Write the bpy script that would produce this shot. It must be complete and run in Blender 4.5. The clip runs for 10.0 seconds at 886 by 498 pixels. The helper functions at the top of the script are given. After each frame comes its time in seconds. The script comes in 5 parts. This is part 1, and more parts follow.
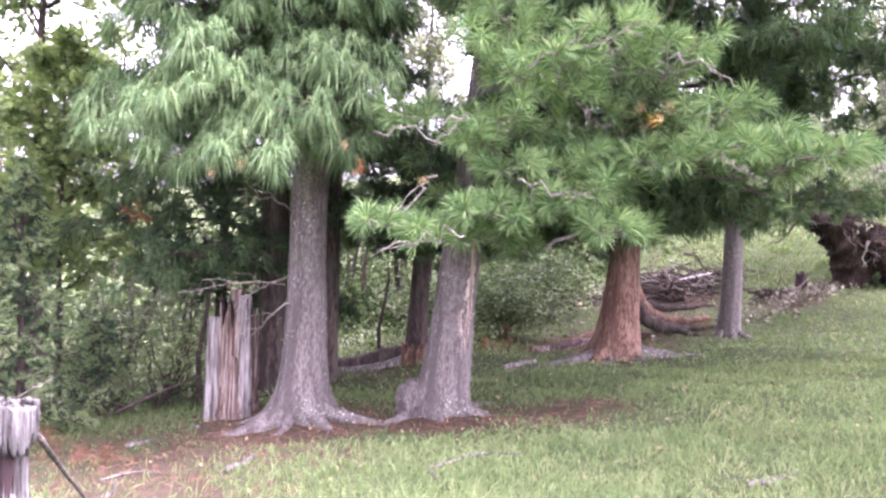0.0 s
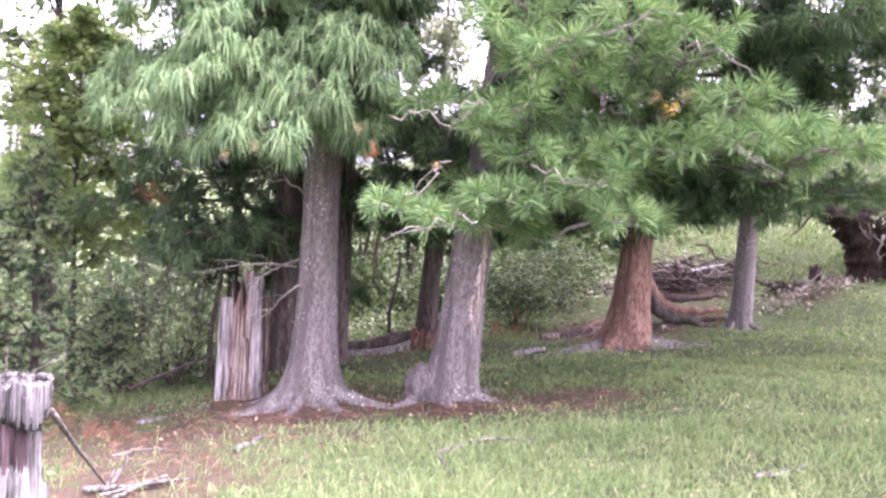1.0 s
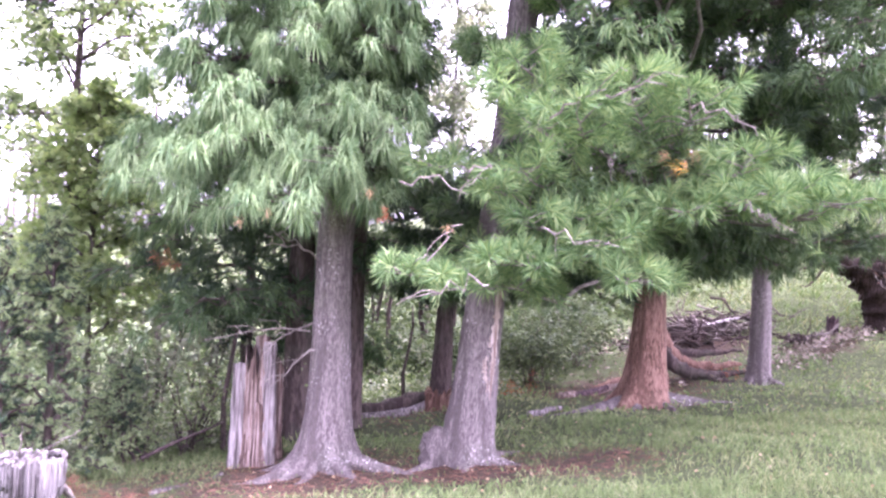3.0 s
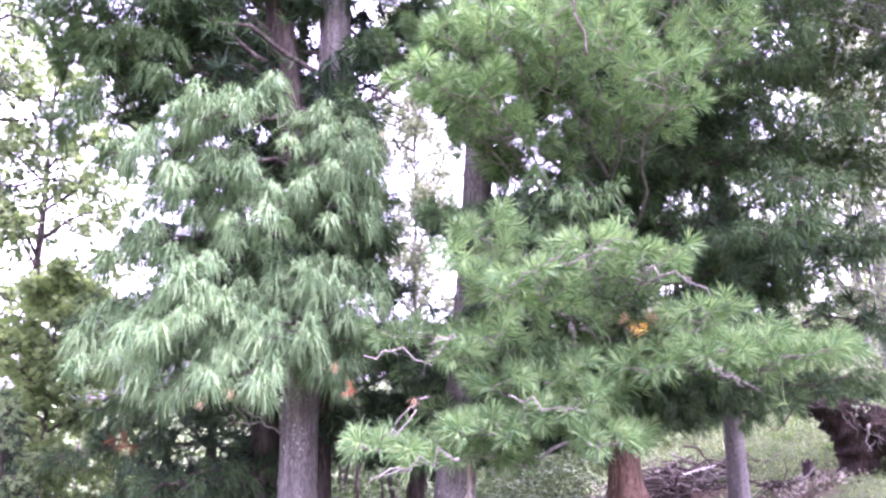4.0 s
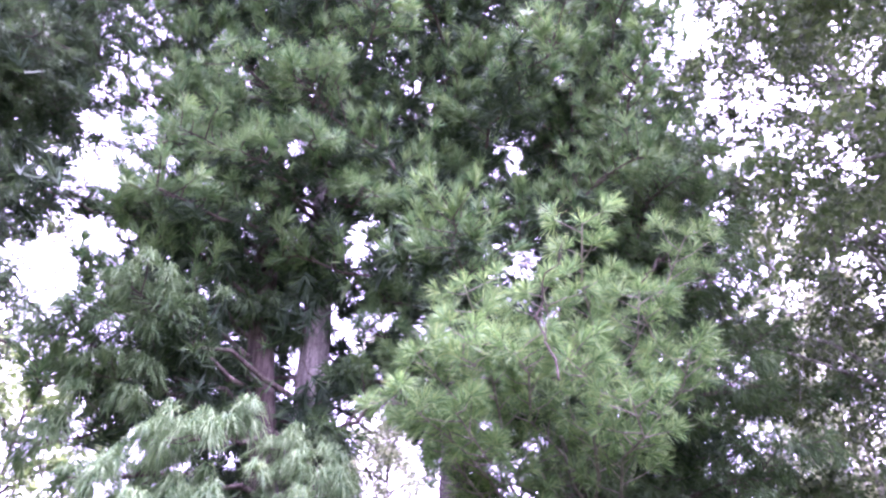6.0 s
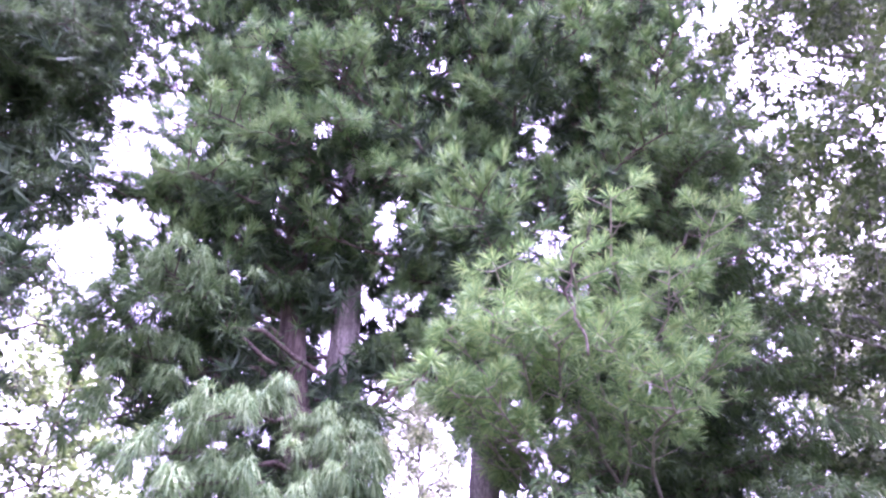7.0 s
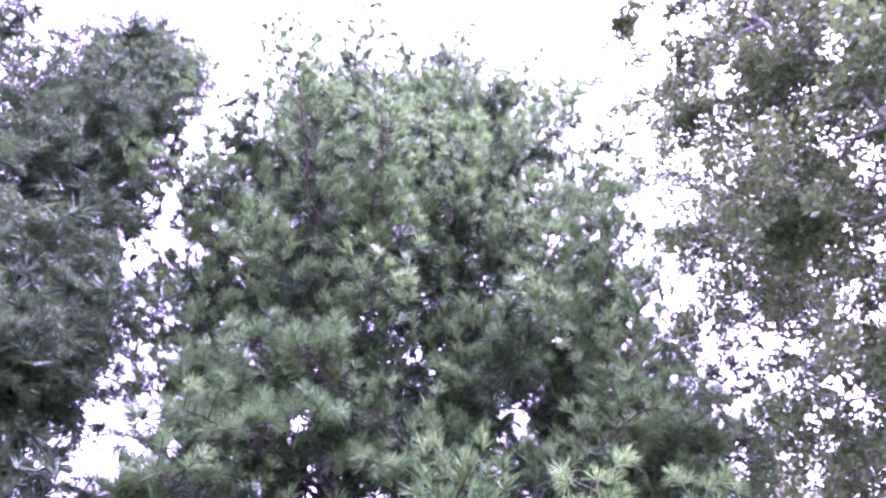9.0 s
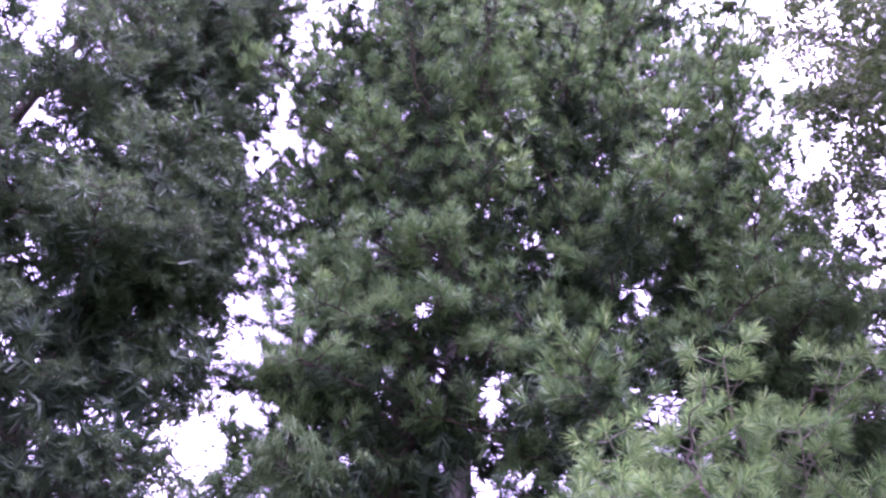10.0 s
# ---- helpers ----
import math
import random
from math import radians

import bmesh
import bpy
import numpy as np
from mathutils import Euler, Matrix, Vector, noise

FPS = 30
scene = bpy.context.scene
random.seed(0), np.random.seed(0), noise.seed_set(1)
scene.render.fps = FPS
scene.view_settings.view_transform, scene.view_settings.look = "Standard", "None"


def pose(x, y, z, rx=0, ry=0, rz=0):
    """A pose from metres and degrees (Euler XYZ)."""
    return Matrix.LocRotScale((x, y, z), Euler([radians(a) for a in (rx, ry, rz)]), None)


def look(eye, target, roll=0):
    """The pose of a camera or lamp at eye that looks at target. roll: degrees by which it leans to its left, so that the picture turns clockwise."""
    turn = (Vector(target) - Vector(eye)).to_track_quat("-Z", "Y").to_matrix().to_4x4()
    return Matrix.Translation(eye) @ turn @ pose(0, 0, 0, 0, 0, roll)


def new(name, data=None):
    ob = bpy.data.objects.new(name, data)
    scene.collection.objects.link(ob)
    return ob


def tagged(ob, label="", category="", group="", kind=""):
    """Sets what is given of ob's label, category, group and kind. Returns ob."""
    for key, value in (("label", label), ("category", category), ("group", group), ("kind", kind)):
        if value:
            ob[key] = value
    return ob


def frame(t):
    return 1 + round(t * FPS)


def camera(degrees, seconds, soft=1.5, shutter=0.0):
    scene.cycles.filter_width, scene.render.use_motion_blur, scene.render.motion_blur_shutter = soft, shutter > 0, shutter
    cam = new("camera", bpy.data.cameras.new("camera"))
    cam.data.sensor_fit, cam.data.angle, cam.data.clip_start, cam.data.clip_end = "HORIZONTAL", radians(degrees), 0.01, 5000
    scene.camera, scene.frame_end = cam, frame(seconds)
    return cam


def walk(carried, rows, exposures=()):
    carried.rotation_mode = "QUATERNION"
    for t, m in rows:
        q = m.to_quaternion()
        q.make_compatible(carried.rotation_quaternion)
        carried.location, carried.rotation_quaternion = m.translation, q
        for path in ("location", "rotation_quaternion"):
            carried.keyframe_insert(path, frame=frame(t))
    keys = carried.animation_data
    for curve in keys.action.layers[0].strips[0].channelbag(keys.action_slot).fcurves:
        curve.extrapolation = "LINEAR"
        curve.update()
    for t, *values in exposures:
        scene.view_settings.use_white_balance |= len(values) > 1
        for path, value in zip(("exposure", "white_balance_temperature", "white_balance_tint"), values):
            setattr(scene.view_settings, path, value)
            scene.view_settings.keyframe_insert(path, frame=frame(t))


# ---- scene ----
cam = camera(60.0, 10.0, soft=2.45)
EYE, TILT, LEAN = 1.55, -2.0, -2.5
# seconds, yaw, pitch, roll, rise: the camera stands on one spot and tilts up as the arms lift it
ROWS = [
    (0.0, 0.00, -0.00, 0.00, 0.00),
    (0.5, 3.02, -0.94, -0.92, 0.00),
    (1.0, 0.89, -1.09, -1.15, 0.00),
    (1.5, 2.11, -1.87, -0.03, 0.00),
    (2.0, 2.24, -1.77, 0.39, 0.00),
    (2.2, 2.08, -1.62, 0.11, 0.01),
    (3.3, 1.65, 6.44, 0.08, 0.08),
    (3.5, 0.94, 8.95, 1.02, 0.11),
    (4.0, -0.41, 14.36, 3.06, 0.18),
    (4.5, -2.26, 20.97, 2.78, 0.24),
    (5.0, -2.97, 33.48, 3.28, 0.25),
    (5.2, -3.69, 38.85, 3.06, 0.24),
    (6.3, -1.74, 38.13, 3.48, 0.10),
    (6.5, -1.49, 37.34, 3.55, 0.09),
    (7.0, -0.16, 37.50, 2.63, 0.08),
    (7.5, 0.95, 40.69, 3.01, 0.07),
    (8.0, 0.31, 48.20, 4.81, 0.06),
    (8.5, 0.53, 55.86, 4.89, 0.05),
    (9.0, 0.61, 58.92, 5.59, 0.05),
    (9.5, 0.56, 58.51, 4.77, 0.05),
    (10.0, 8.08, 50.84, 0.39, 0.05),
]
EXPOSURES = [(0.0, 3.8, 5950, 51), (2.2, 3.9, 5900, 53), (3.5, 4.1, 5600, 66), (4.5, 4.15, 5450, 72), (5.0, 4.25, 5400, 80), (6.5, 4.0, 5400, 82), (8.0, 4.2, 5350, 92), (9.0, 4.1, 5300, 100), (10.0, 3.25, 5400, 92)]


def stand(t, yaw, pitch, roll, rise):
    return t, pose(0, -0.3 * rise, EYE + rise, TILT, LEAN, 0) @ pose(0, 0, 0, 90 + pitch, roll, yaw)


walk(cam, [stand(*row) for row in ROWS], EXPOSURES)

# ---- world and sun: bright thin overcast, the veiled sun high to one side ----
SUN_AZ, SUN_EL = 112.0, 68.0
world = bpy.data.worlds.new("world")
scene.world = world
world.use_nodes = True
wn, wl = world.node_tree.nodes, world.node_tree.links
sky = wn.new("ShaderNodeTexSky")
sky.sky_type, sky.sun_disc = "NISHITA", False
sky.sun_elevation, sky.sun_rotation = radians(SUN_EL), radians(SUN_AZ)
sky.air_density, sky.dust_density, sky.ozone_density = 1.0, 6.0, 0.5
grey = wn.new("ShaderNodeHueSaturation")
grey.inputs["Saturation"].default_value = 0.12
wl.new(sky.outputs[0], grey.inputs["Color"])
wl.new(grey.outputs[0], wn["Background"].inputs["Color"])
wn["Background"].inputs["Strength"].default_value = 0.15
sun = new("sun", bpy.data.lights.new("sun", "SUN"))
sun.data.energy, sun.data.angle, sun.data.color = 1.6, radians(25), (1.0, 0.96, 0.9)
sun_way = Vector((math.sin(radians(SUN_AZ)) * math.cos(radians(SUN_EL)), math.cos(radians(SUN_AZ)) * math.cos(radians(SUN_EL)), math.sin(radians(SUN_EL))))
sun.matrix_world = look(sun_way * 60, (0, 0, 0))
scene.view_settings.exposure = 0.0


# ---- materials ----
class Nodes:
    """A node material with a Principled shader and short ways to add nodes."""

    def __init__(self, name):
        self.m = bpy.data.materials.new(name)
        self.m.use_nodes = True
        self.t = self.m.node_tree
        self.b = self.t.nodes["Principled BSDF"]
        self.out = self.t.nodes["Material Output"]
        self.co = self.add("ShaderNodeTexCoord").outputs["Object"]

    def add(self, kind):
        return self.t.nodes.new(kind)

    def link(self, a, b):
        self.t.links.new(a, b)

    def scaled(self, x, y, z):
        n = self.add("ShaderNodeMapping")
        n.inputs["Scale"].default_value = (x, y, z)
        self.link(self.co, n.inputs["Vector"])
        return n.outputs[0]

    def noise(self, scale, detail=4, rough=0.6, vec=None):
        n = self.add("ShaderNodeTexNoise")
        n.inputs["Scale"].default_value, n.inputs["Detail"].default_value, n.inputs["Roughness"].default_value = scale, detail, rough
        self.link(vec or self.co, n.inputs["Vector"])
        return n.outputs["Fac"]

    def ramp(self, fac, *stops):
        n = self.add("ShaderNodeValToRGB")
        e = n.color_ramp.elements
        while len(e) < len(stops):
            e.new(0.5)
        for i, (p, c) in enumerate(stops):
            e[i].position, e[i].color = p, (*c, 1)
        self.link(fac, n.inputs["Fac"])
        return n.outputs["Color"]

    def mix(self, fac, a, b, how="MIX"):
        n = self.add("ShaderNodeMix")
        n.data_type, n.blend_type = "RGBA", how
        for key, v in ((0, fac), (6, a), (7, b)):
            if isinstance(v, (int, float)):
                n.inputs[key].default_value = v
            elif isinstance(v, tuple):
                n.inputs[key].default_value = (*v, 1)
            else:
                self.link(v, n.inputs[key])
        return n.outputs[2]

    def math(self, how, a, b):
        n = self.add("ShaderNodeMath")
        n.operation = how
        for key, v in ((0, a), (1, b)):
            if isinstance(v, (int, float)):
                n.inputs[key].default_value = v
            else:
                self.link(v, n.inputs[key])
        return n.outputs[0]

    def bump(self, height, strength, distance):
        n = self.add("ShaderNodeBump")
        n.inputs["Strength"].default_value, n.inputs["Distance"].default_value = strength, distance
        self.link(height, n.inputs["Height"])
        self.link(n.outputs[0], self.b.inputs["Normal"])

    def done(self, colour, rough=0.8, spec=0.3):
        self.link(colour, self.b.inputs["Base Color"])
        self.b.inputs["Roughness"].default_value = rough
        self.b.inputs["Specular IOR Level"].default_value = spec
        return self.m


def bark(name, dark, mid, light, moss=0.25, plate=26.0, lichen=0.0):
    n = Nodes(name)
    v = n.scaled(1, 1, 0.3)
    ridge = n.noise(plate, 5, 0.62, v)
    fine = n.noise(110, 3, 0.6, n.scaled(1, 1, 0.45))
    big = n.noise(2.2, 3)
    col = n.ramp(ridge, (0.36, dark), (0.5, mid), (0.66, light))
    streak = n.noise(9, 4, 0.6, n.scaled(1, 1, 0.07))
    col = n.mix(n.ramp(streak, (0.42, (0.75, 0.75, 0.75)), (0.52, (0, 0, 0))), col, tuple(0.55 * a for a in mid))
    col = n.mix(n.ramp(streak, (0.55, (0, 0, 0)), (0.66, (0.6, 0.6, 0.6))), col, light)
    col = n.mix(n.math("MULTIPLY", fine, 0.4), col, tuple(0.6 * a for a in dark))
    col = n.mix(n.math("MULTIPLY", n.ramp(big, (0.5, (0, 0, 0)), (0.68, (1, 1, 1))), moss), col, (0.11, 0.13, 0.09))
    if lichen:
        spots = n.ramp(n.noise(38, 2, 0.5), (0.6, (0, 0, 0)), (0.66, (1, 1, 1)))
        where = n.ramp(n.noise(2.6, 2, 0.5), (0.5, (0.04, 0.04, 0.04)), (0.68, (1, 1, 1)))
        col = n.mix(n.math("MULTIPLY", n.math("MULTIPLY", spots, where), lichen), col, (0.6, 0.6, 0.56))
    n.bump(n.math("ADD", ridge, n.math("MULTIPLY", fine, 0.35)), 0.9, 0.03)
    return n.done(col, 0.92, 0.15)


def leafy(name, colours, rough=0.5, through_light=0.35, patch=1.4, spec=0.16, each=0.45):
    """Leaves and needles: each differs a little, clumps differ more, and light passes through."""
    n = Nodes(name)
    isle = n.add("ShaderNodeNewGeometry").outputs["Random Per Island"]
    clump = n.noise(patch, 3, 0.6)
    fac = n.math("ADD", n.math("MULTIPLY", isle, each), n.math("MULTIPLY", clump, 1.2 - each))
    col = n.ramp(fac, *((0.25 + 0.6 * i / (len(colours) - 1), c) for i, c in enumerate(colours)))
    n.done(col, rough, spec)
    tr = n.add("ShaderNodeBsdfTranslucent")
    n.link(n.mix(1.0, col, (1.0, 1.08, 0.7), "MULTIPLY"), tr.inputs["Color"])
    ms = n.add("ShaderNodeMixShader")
    ms.inputs[0].default_value = through_light
    n.link(n.b.outputs[0], ms.inputs[1])
    n.link(tr.outputs[0], ms.inputs[2])
    n.link(ms.outputs[0], n.out.inputs["Surface"])
    return n.m


def deadwood(name, dark, mid, light):
    n = Nodes(name)
    streak = n.noise(34, 4, 0.6, n.scaled(1, 1, 0.06))
    patch = n.noise(3.5, 3)
    col = n.ramp(streak, (0.38, dark), (0.5, mid), (0.62, light))
    col = n.mix(n.ramp(patch, (0.45, (0, 0, 0)), (0.75, (0.7, 0.7, 0.7))), col, tuple(0.5 * (a + b) * 0.8 for a, b in zip(dark, mid)))
    n.bump(n.math("ADD", streak, n.math("MULTIPLY", n.noise(90, 2, 0.5, n.scaled(1, 1, 0.1)), 0.5)), 0.9, 0.02)
    return n.done(col, 0.85, 0.2)


BARK = bark("pine_bark", (0.092, 0.08, 0.073), (0.17, 0.151, 0.138), (0.28, 0.252, 0.232), 0.2, 60.0, 0.7)
BARK_RED = bark("red_pine_bark", (0.085, 0.05, 0.036), (0.23, 0.138, 0.096), (0.38, 0.25, 0.185), 0.1, 34.0)
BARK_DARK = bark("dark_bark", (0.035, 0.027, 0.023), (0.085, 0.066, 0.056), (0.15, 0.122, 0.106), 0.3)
BARK_BIRCH = bark("pale_bark", (0.08, 0.075, 0.066), (0.21, 0.2, 0.18), (0.38, 0.37, 0.34), 0.2, 14.0)
TWIG = bark("grey_twig", (0.15, 0.13, 0.108), (0.27, 0.245, 0.21), (0.4, 0.37, 0.325), 0.0, 60.0)
LIMB = bark("limb_bark", (0.045, 0.036, 0.03), (0.11, 0.09, 0.075), (0.2, 0.165, 0.14), 0.2, 40.0)
GREY_WOOD = deadwood("weathered_wood", (0.066, 0.06, 0.053), (0.26, 0.25, 0.235), (0.45, 0.435, 0.415))
POST_WOOD = deadwood("dull_weathered_wood", (0.022, 0.02, 0.018), (0.09, 0.087, 0.081), (0.2, 0.197, 0.186))
STICK = deadwood("dry_stick_wood", (0.04, 0.035, 0.029), (0.1, 0.091, 0.077), (0.175, 0.163, 0.142))
ROT = deadwood("dark_rotten_heartwood", (0.014, 0.01, 0.01), (0.05, 0.032, 0.032), (0.13, 0.09, 0.09))
STUMP_GREY = deadwood("stump_grey_wood", (0.055, 0.048, 0.042), (0.18, 0.165, 0.15), (0.32, 0.3, 0.28))
BROWN_WOOD = deadwood("rotten_wood", (0.05, 0.034, 0.027), (0.15, 0.108, 0.084), (0.3, 0.25, 0.215))
SCAR_WOOD = deadwood("bare_wood", (0.17, 0.125, 0.095), (0.33, 0.275, 0.225), (0.46, 0.4, 0.34))
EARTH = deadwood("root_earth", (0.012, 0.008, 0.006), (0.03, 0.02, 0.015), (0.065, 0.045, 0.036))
PALE_NEEDLES = leafy("pale_pine_needles", ((0.046, 0.096, 0.041), (0.085, 0.156, 0.066), (0.135, 0.22, 0.094), (0.205, 0.295, 0.137)), 0.6, 0.33, 3.2, each=0.6)
GREEN_NEEDLES = leafy("green_pine_needles", ((0.036, 0.086, 0.038), (0.075, 0.15, 0.062), (0.122, 0.206, 0.085), (0.18, 0.262, 0.107)), 0.58, 0.28, 2.4)
# Near boughs of the large pine: the light they catch is in this green.
LIT_NEEDLES = leafy("lit_pine_needles", ((0.055, 0.125, 0.052), (0.112, 0.21, 0.085), (0.178, 0.29, 0.12), (0.265, 0.365, 0.155)), 0.58, 0.4, 3.4, each=0.6)
# Shaded boughs take this copy, their shade painted into a darker green.
DARK_SHADED_NEEDLES = leafy("dark_shaded_pine_needles", ((0.03, 0.062, 0.028), (0.06, 0.11, 0.046), (0.1, 0.158, 0.065)), 0.55, 0.35)
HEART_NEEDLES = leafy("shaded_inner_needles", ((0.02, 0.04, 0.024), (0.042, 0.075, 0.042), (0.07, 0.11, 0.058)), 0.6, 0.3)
SPRUCE_NEEDLES = leafy("spruce_needles", ((0.026, 0.047, 0.024), (0.047, 0.082, 0.038), (0.08, 0.125, 0.06)), 0.55, 0.3)
YOUNG_NEEDLES = leafy("young_spruce_needles", ((0.095, 0.155, 0.078), (0.2, 0.285, 0.14), (0.33, 0.41, 0.21)), 0.5, 0.4)
RUST_NEEDLES = leafy("dead_rust_needles", ((0.19, 0.06, 0.03), (0.29, 0.1, 0.05), (0.36, 0.15, 0.08)), 0.7, 0.3)
GOLD_NEEDLES = leafy("yellowed_needles", ((0.5, 0.24, 0.03), (0.62, 0.36, 0.05), (0.7, 0.46, 0.1)), 0.6, 0.4)
DULL_NEEDLES = leafy("dull_brown_needles", ((0.1, 0.048, 0.03), (0.15, 0.075, 0.045), (0.2, 0.11, 0.07)), 0.75, 0.2)
TAN_NEEDLES = leafy("dry_tan_needles", ((0.2, 0.125, 0.06), (0.3, 0.2, 0.1), (0.38, 0.28, 0.16)), 0.7, 0.3)
LEAVES = leafy("green_leaves", ((0.07, 0.115, 0.05), (0.145, 0.205, 0.085), (0.23, 0.29, 0.135)), 0.4, 0.4)
LEAVES_YELLOW = leafy("yellow_green_leaves", ((0.09, 0.145, 0.055), (0.18, 0.255, 0.1), (0.29, 0.36, 0.155)), 0.45, 0.48)
LEAVES_PALE = leafy("pale_leaves", ((0.1, 0.14, 0.08), (0.2, 0.24, 0.15), (0.38, 0.4, 0.3)), 0.5, 0.35)
LEAVES_MID = leafy("mid_green_leaves", ((0.035, 0.06, 0.026), (0.07, 0.108, 0.045), (0.125, 0.165, 0.075)), 0.42, 0.35)
LEAVES_DARK = leafy("dark_leaves", ((0.03, 0.05, 0.025), (0.062, 0.09, 0.042), (0.11, 0.145, 0.07)), 0.45, 0.35)
GRASS = leafy("grass_blades", ((0.06, 0.105, 0.04), (0.108, 0.17, 0.063), (0.16, 0.225, 0.092), (0.255, 0.275, 0.14)), 0.5, 0.4, 0.9)
FALLEN = leafy("fallen_leaves", ((0.17, 0.115, 0.065), (0.28, 0.21, 0.125), (0.4, 0.33, 0.22)), 0.7, 0.2, 3.0)
CHIPS = leafy("wood_chips", ((0.08, 0.066, 0.048), (0.165, 0.142, 0.108), (0.32, 0.29, 0.235)), 0.8, 0.1, 3.0)
LITTER = leafy("needle_litter", ((0.075, 0.042, 0.029), (0.15, 0.08, 0.053), (0.24, 0.142, 0.095)), 0.8, 0.1, 3.0)


def ground_material():
    n = Nodes("forest_ground")
    at = n.add("ShaderNodeAttribute")
    at.attribute_name = "litter"
    fine, mid, big = n.noise(60, 4, 0.7), n.noise(9, 4, 0.65), n.noise(1.3, 3)
    turf = n.ramp(mid, (0.3, (0.04, 0.055, 0.024)), (0.55, (0.07, 0.1, 0.04)), (0.75, (0.12, 0.14, 0.066)))
    duff = n.ramp(fine, (0.3, (0.028, 0.019, 0.014)), (0.5, (0.068, 0.046, 0.034)), (0.72, (0.125, 0.086, 0.066)))
    edge = n.math("ADD", at.outputs["Fac"], n.math("MULTIPLY", n.math("SUBTRACT", n.noise(4.5, 5, 0.7), 0.5), 1.3))
    col = n.mix(n.ramp(edge, (0.42, (0, 0, 0)), (0.62, (1, 1, 1))), turf, duff)
    col = n.mix(n.math("MULTIPLY", big, 0.35), col, (0.07, 0.075, 0.035))
    n.bump(n.math("ADD", fine, mid), 0.8, 0.04)
    return n.done(col, 0.95, 0.1)


GROUND = ground_material()

# ---- mesh tools ----
rng = np.random.default_rng(7)


class Geo:
    """Gathers vertices, triangles and quads and makes one mesh of them."""

    def __init__(self):
        self.v, self.f3, self.f4, self.n = [], [], [], 0

    def add(self, v, tris=None, quads=None):
        v = np.asarray(v, float).reshape(-1, 3)
        if tris is not None and len(tris):
            self.f3.append(np.asarray(tris).reshape(-1, 3) + self.n)
        if quads is not None and len(quads):
            self.f4.append(np.asarray(quads).reshape(-1, 4) + self.n)
        self.v.append(v)
        self.n += len(v)
        return self

    def mesh(self, name, smooth=True):
        me = bpy.data.meshes.new(name)
        v = np.concatenate(self.v)
        f3 = np.concatenate(self.f3) if self.f3 else np.zeros((0, 3), int)
        f4 = np.concatenate(self.f4) if self.f4 else np.zeros((0, 4), int)
        me.vertices.add(len(v))
        me.vertices.foreach_set("co", v.astype(np.float32).ravel())
        me.loops.add(f3.size + f4.size)
        me.loops.foreach_set("vertex_index", np.concatenate([f3.ravel(), f4.ravel()]).astype(np.int32))
        me.polygons.add(len(f3) + len(f4))
        starts = np.concatenate([np.arange(len(f3)) * 3, len(f3) * 3 + np.arange(len(f4)) * 4])
        me.polygons.foreach_set("loop_start", starts.astype(np.int32))
        me.polygons.foreach_set("use_smooth", np.full(len(starts), smooth))
        me.update(calc_edges=True)
        return me


def part(name, geo, material, parent, label="", smooth=True):
    """Links what was gathered as one mesh object under a thing or under a part."""
    me = geo.mesh(name, smooth)
    me.materials.append(material)
    ob = new(name, me)
    ob.parent = parent
    return tagged(ob, label)


def thing(name, place, label, category, group="", kind=""):
    ob = new(name)
    ob.location = place
    ob.empty_display_size = 0.2
    return tagged(ob, label, category, group, kind)


def unit(a):
    a = np.asarray(a, float)
    return a / np.maximum(np.linalg.norm(a, axis=-1, keepdims=True), 1e-9)


def tube(geo, pts, radii, sides=6, rough=0.0, caps=True):
    """A tapered round stick along pts."""
    pts, radii = np.asarray(pts, float), np.broadcast_to(np.asarray(radii, float), (len(pts),))
    tang = unit(np.gradient(pts, axis=0))
    ref = np.array([0.0, 0.0, 1.0]) if abs(tang[0][2]) < 0.9 else np.array([1.0, 0.0, 0.0])
    u = unit(np.cross(tang, ref))
    w = np.cross(tang, u)
    a = np.arange(sides) * 2 * np.pi / sides
    r = radii[:, None] * (1 + rough * rng.uniform(-1, 1, (len(pts), sides)))
    v = pts[:, None] + r[..., None] * (np.cos(a)[None, :, None] * u[:, None] + np.sin(a)[None, :, None] * w[:, None])
    i, j = np.meshgrid(np.arange(len(pts) - 1), np.arange(sides), indexing="ij")
    k = (j + 1) % sides
    quads = np.stack([i * sides + j, i * sides + k, (i + 1) * sides + k, (i + 1) * sides + j], -1).reshape(-1, 4)
    v = v.reshape(-1, 3)
    tris = []
    if caps:
        n = len(v)
        v = np.concatenate([v, pts[:1], pts[-1:]])
        jj = np.arange(sides)
        last = (len(pts) - 1) * sides
        tris = np.concatenate([np.stack([jj * 0 + n, (jj + 1) % sides, jj], -1), np.stack([jj * 0 + n + 1, last + jj, last + (jj + 1) % sides], -1)])
    return geo.add(v, tris, quads)


def bend(a, b, arch=0.0, n=6, wob=0.0):
    """Points from a to b, arched up by arch and a little crooked."""
    a, b = np.asarray(a, float), np.asarray(b, float)
    s = np.linspace(0, 1, n)[:, None]
    p = a + (b - a) * s
    p[:, 2] += arch * 4 * (s * (1 - s))[:, 0]
    if wob:
        p[1:-1] += rng.normal(0, wob, (n - 2, 3))
    return p


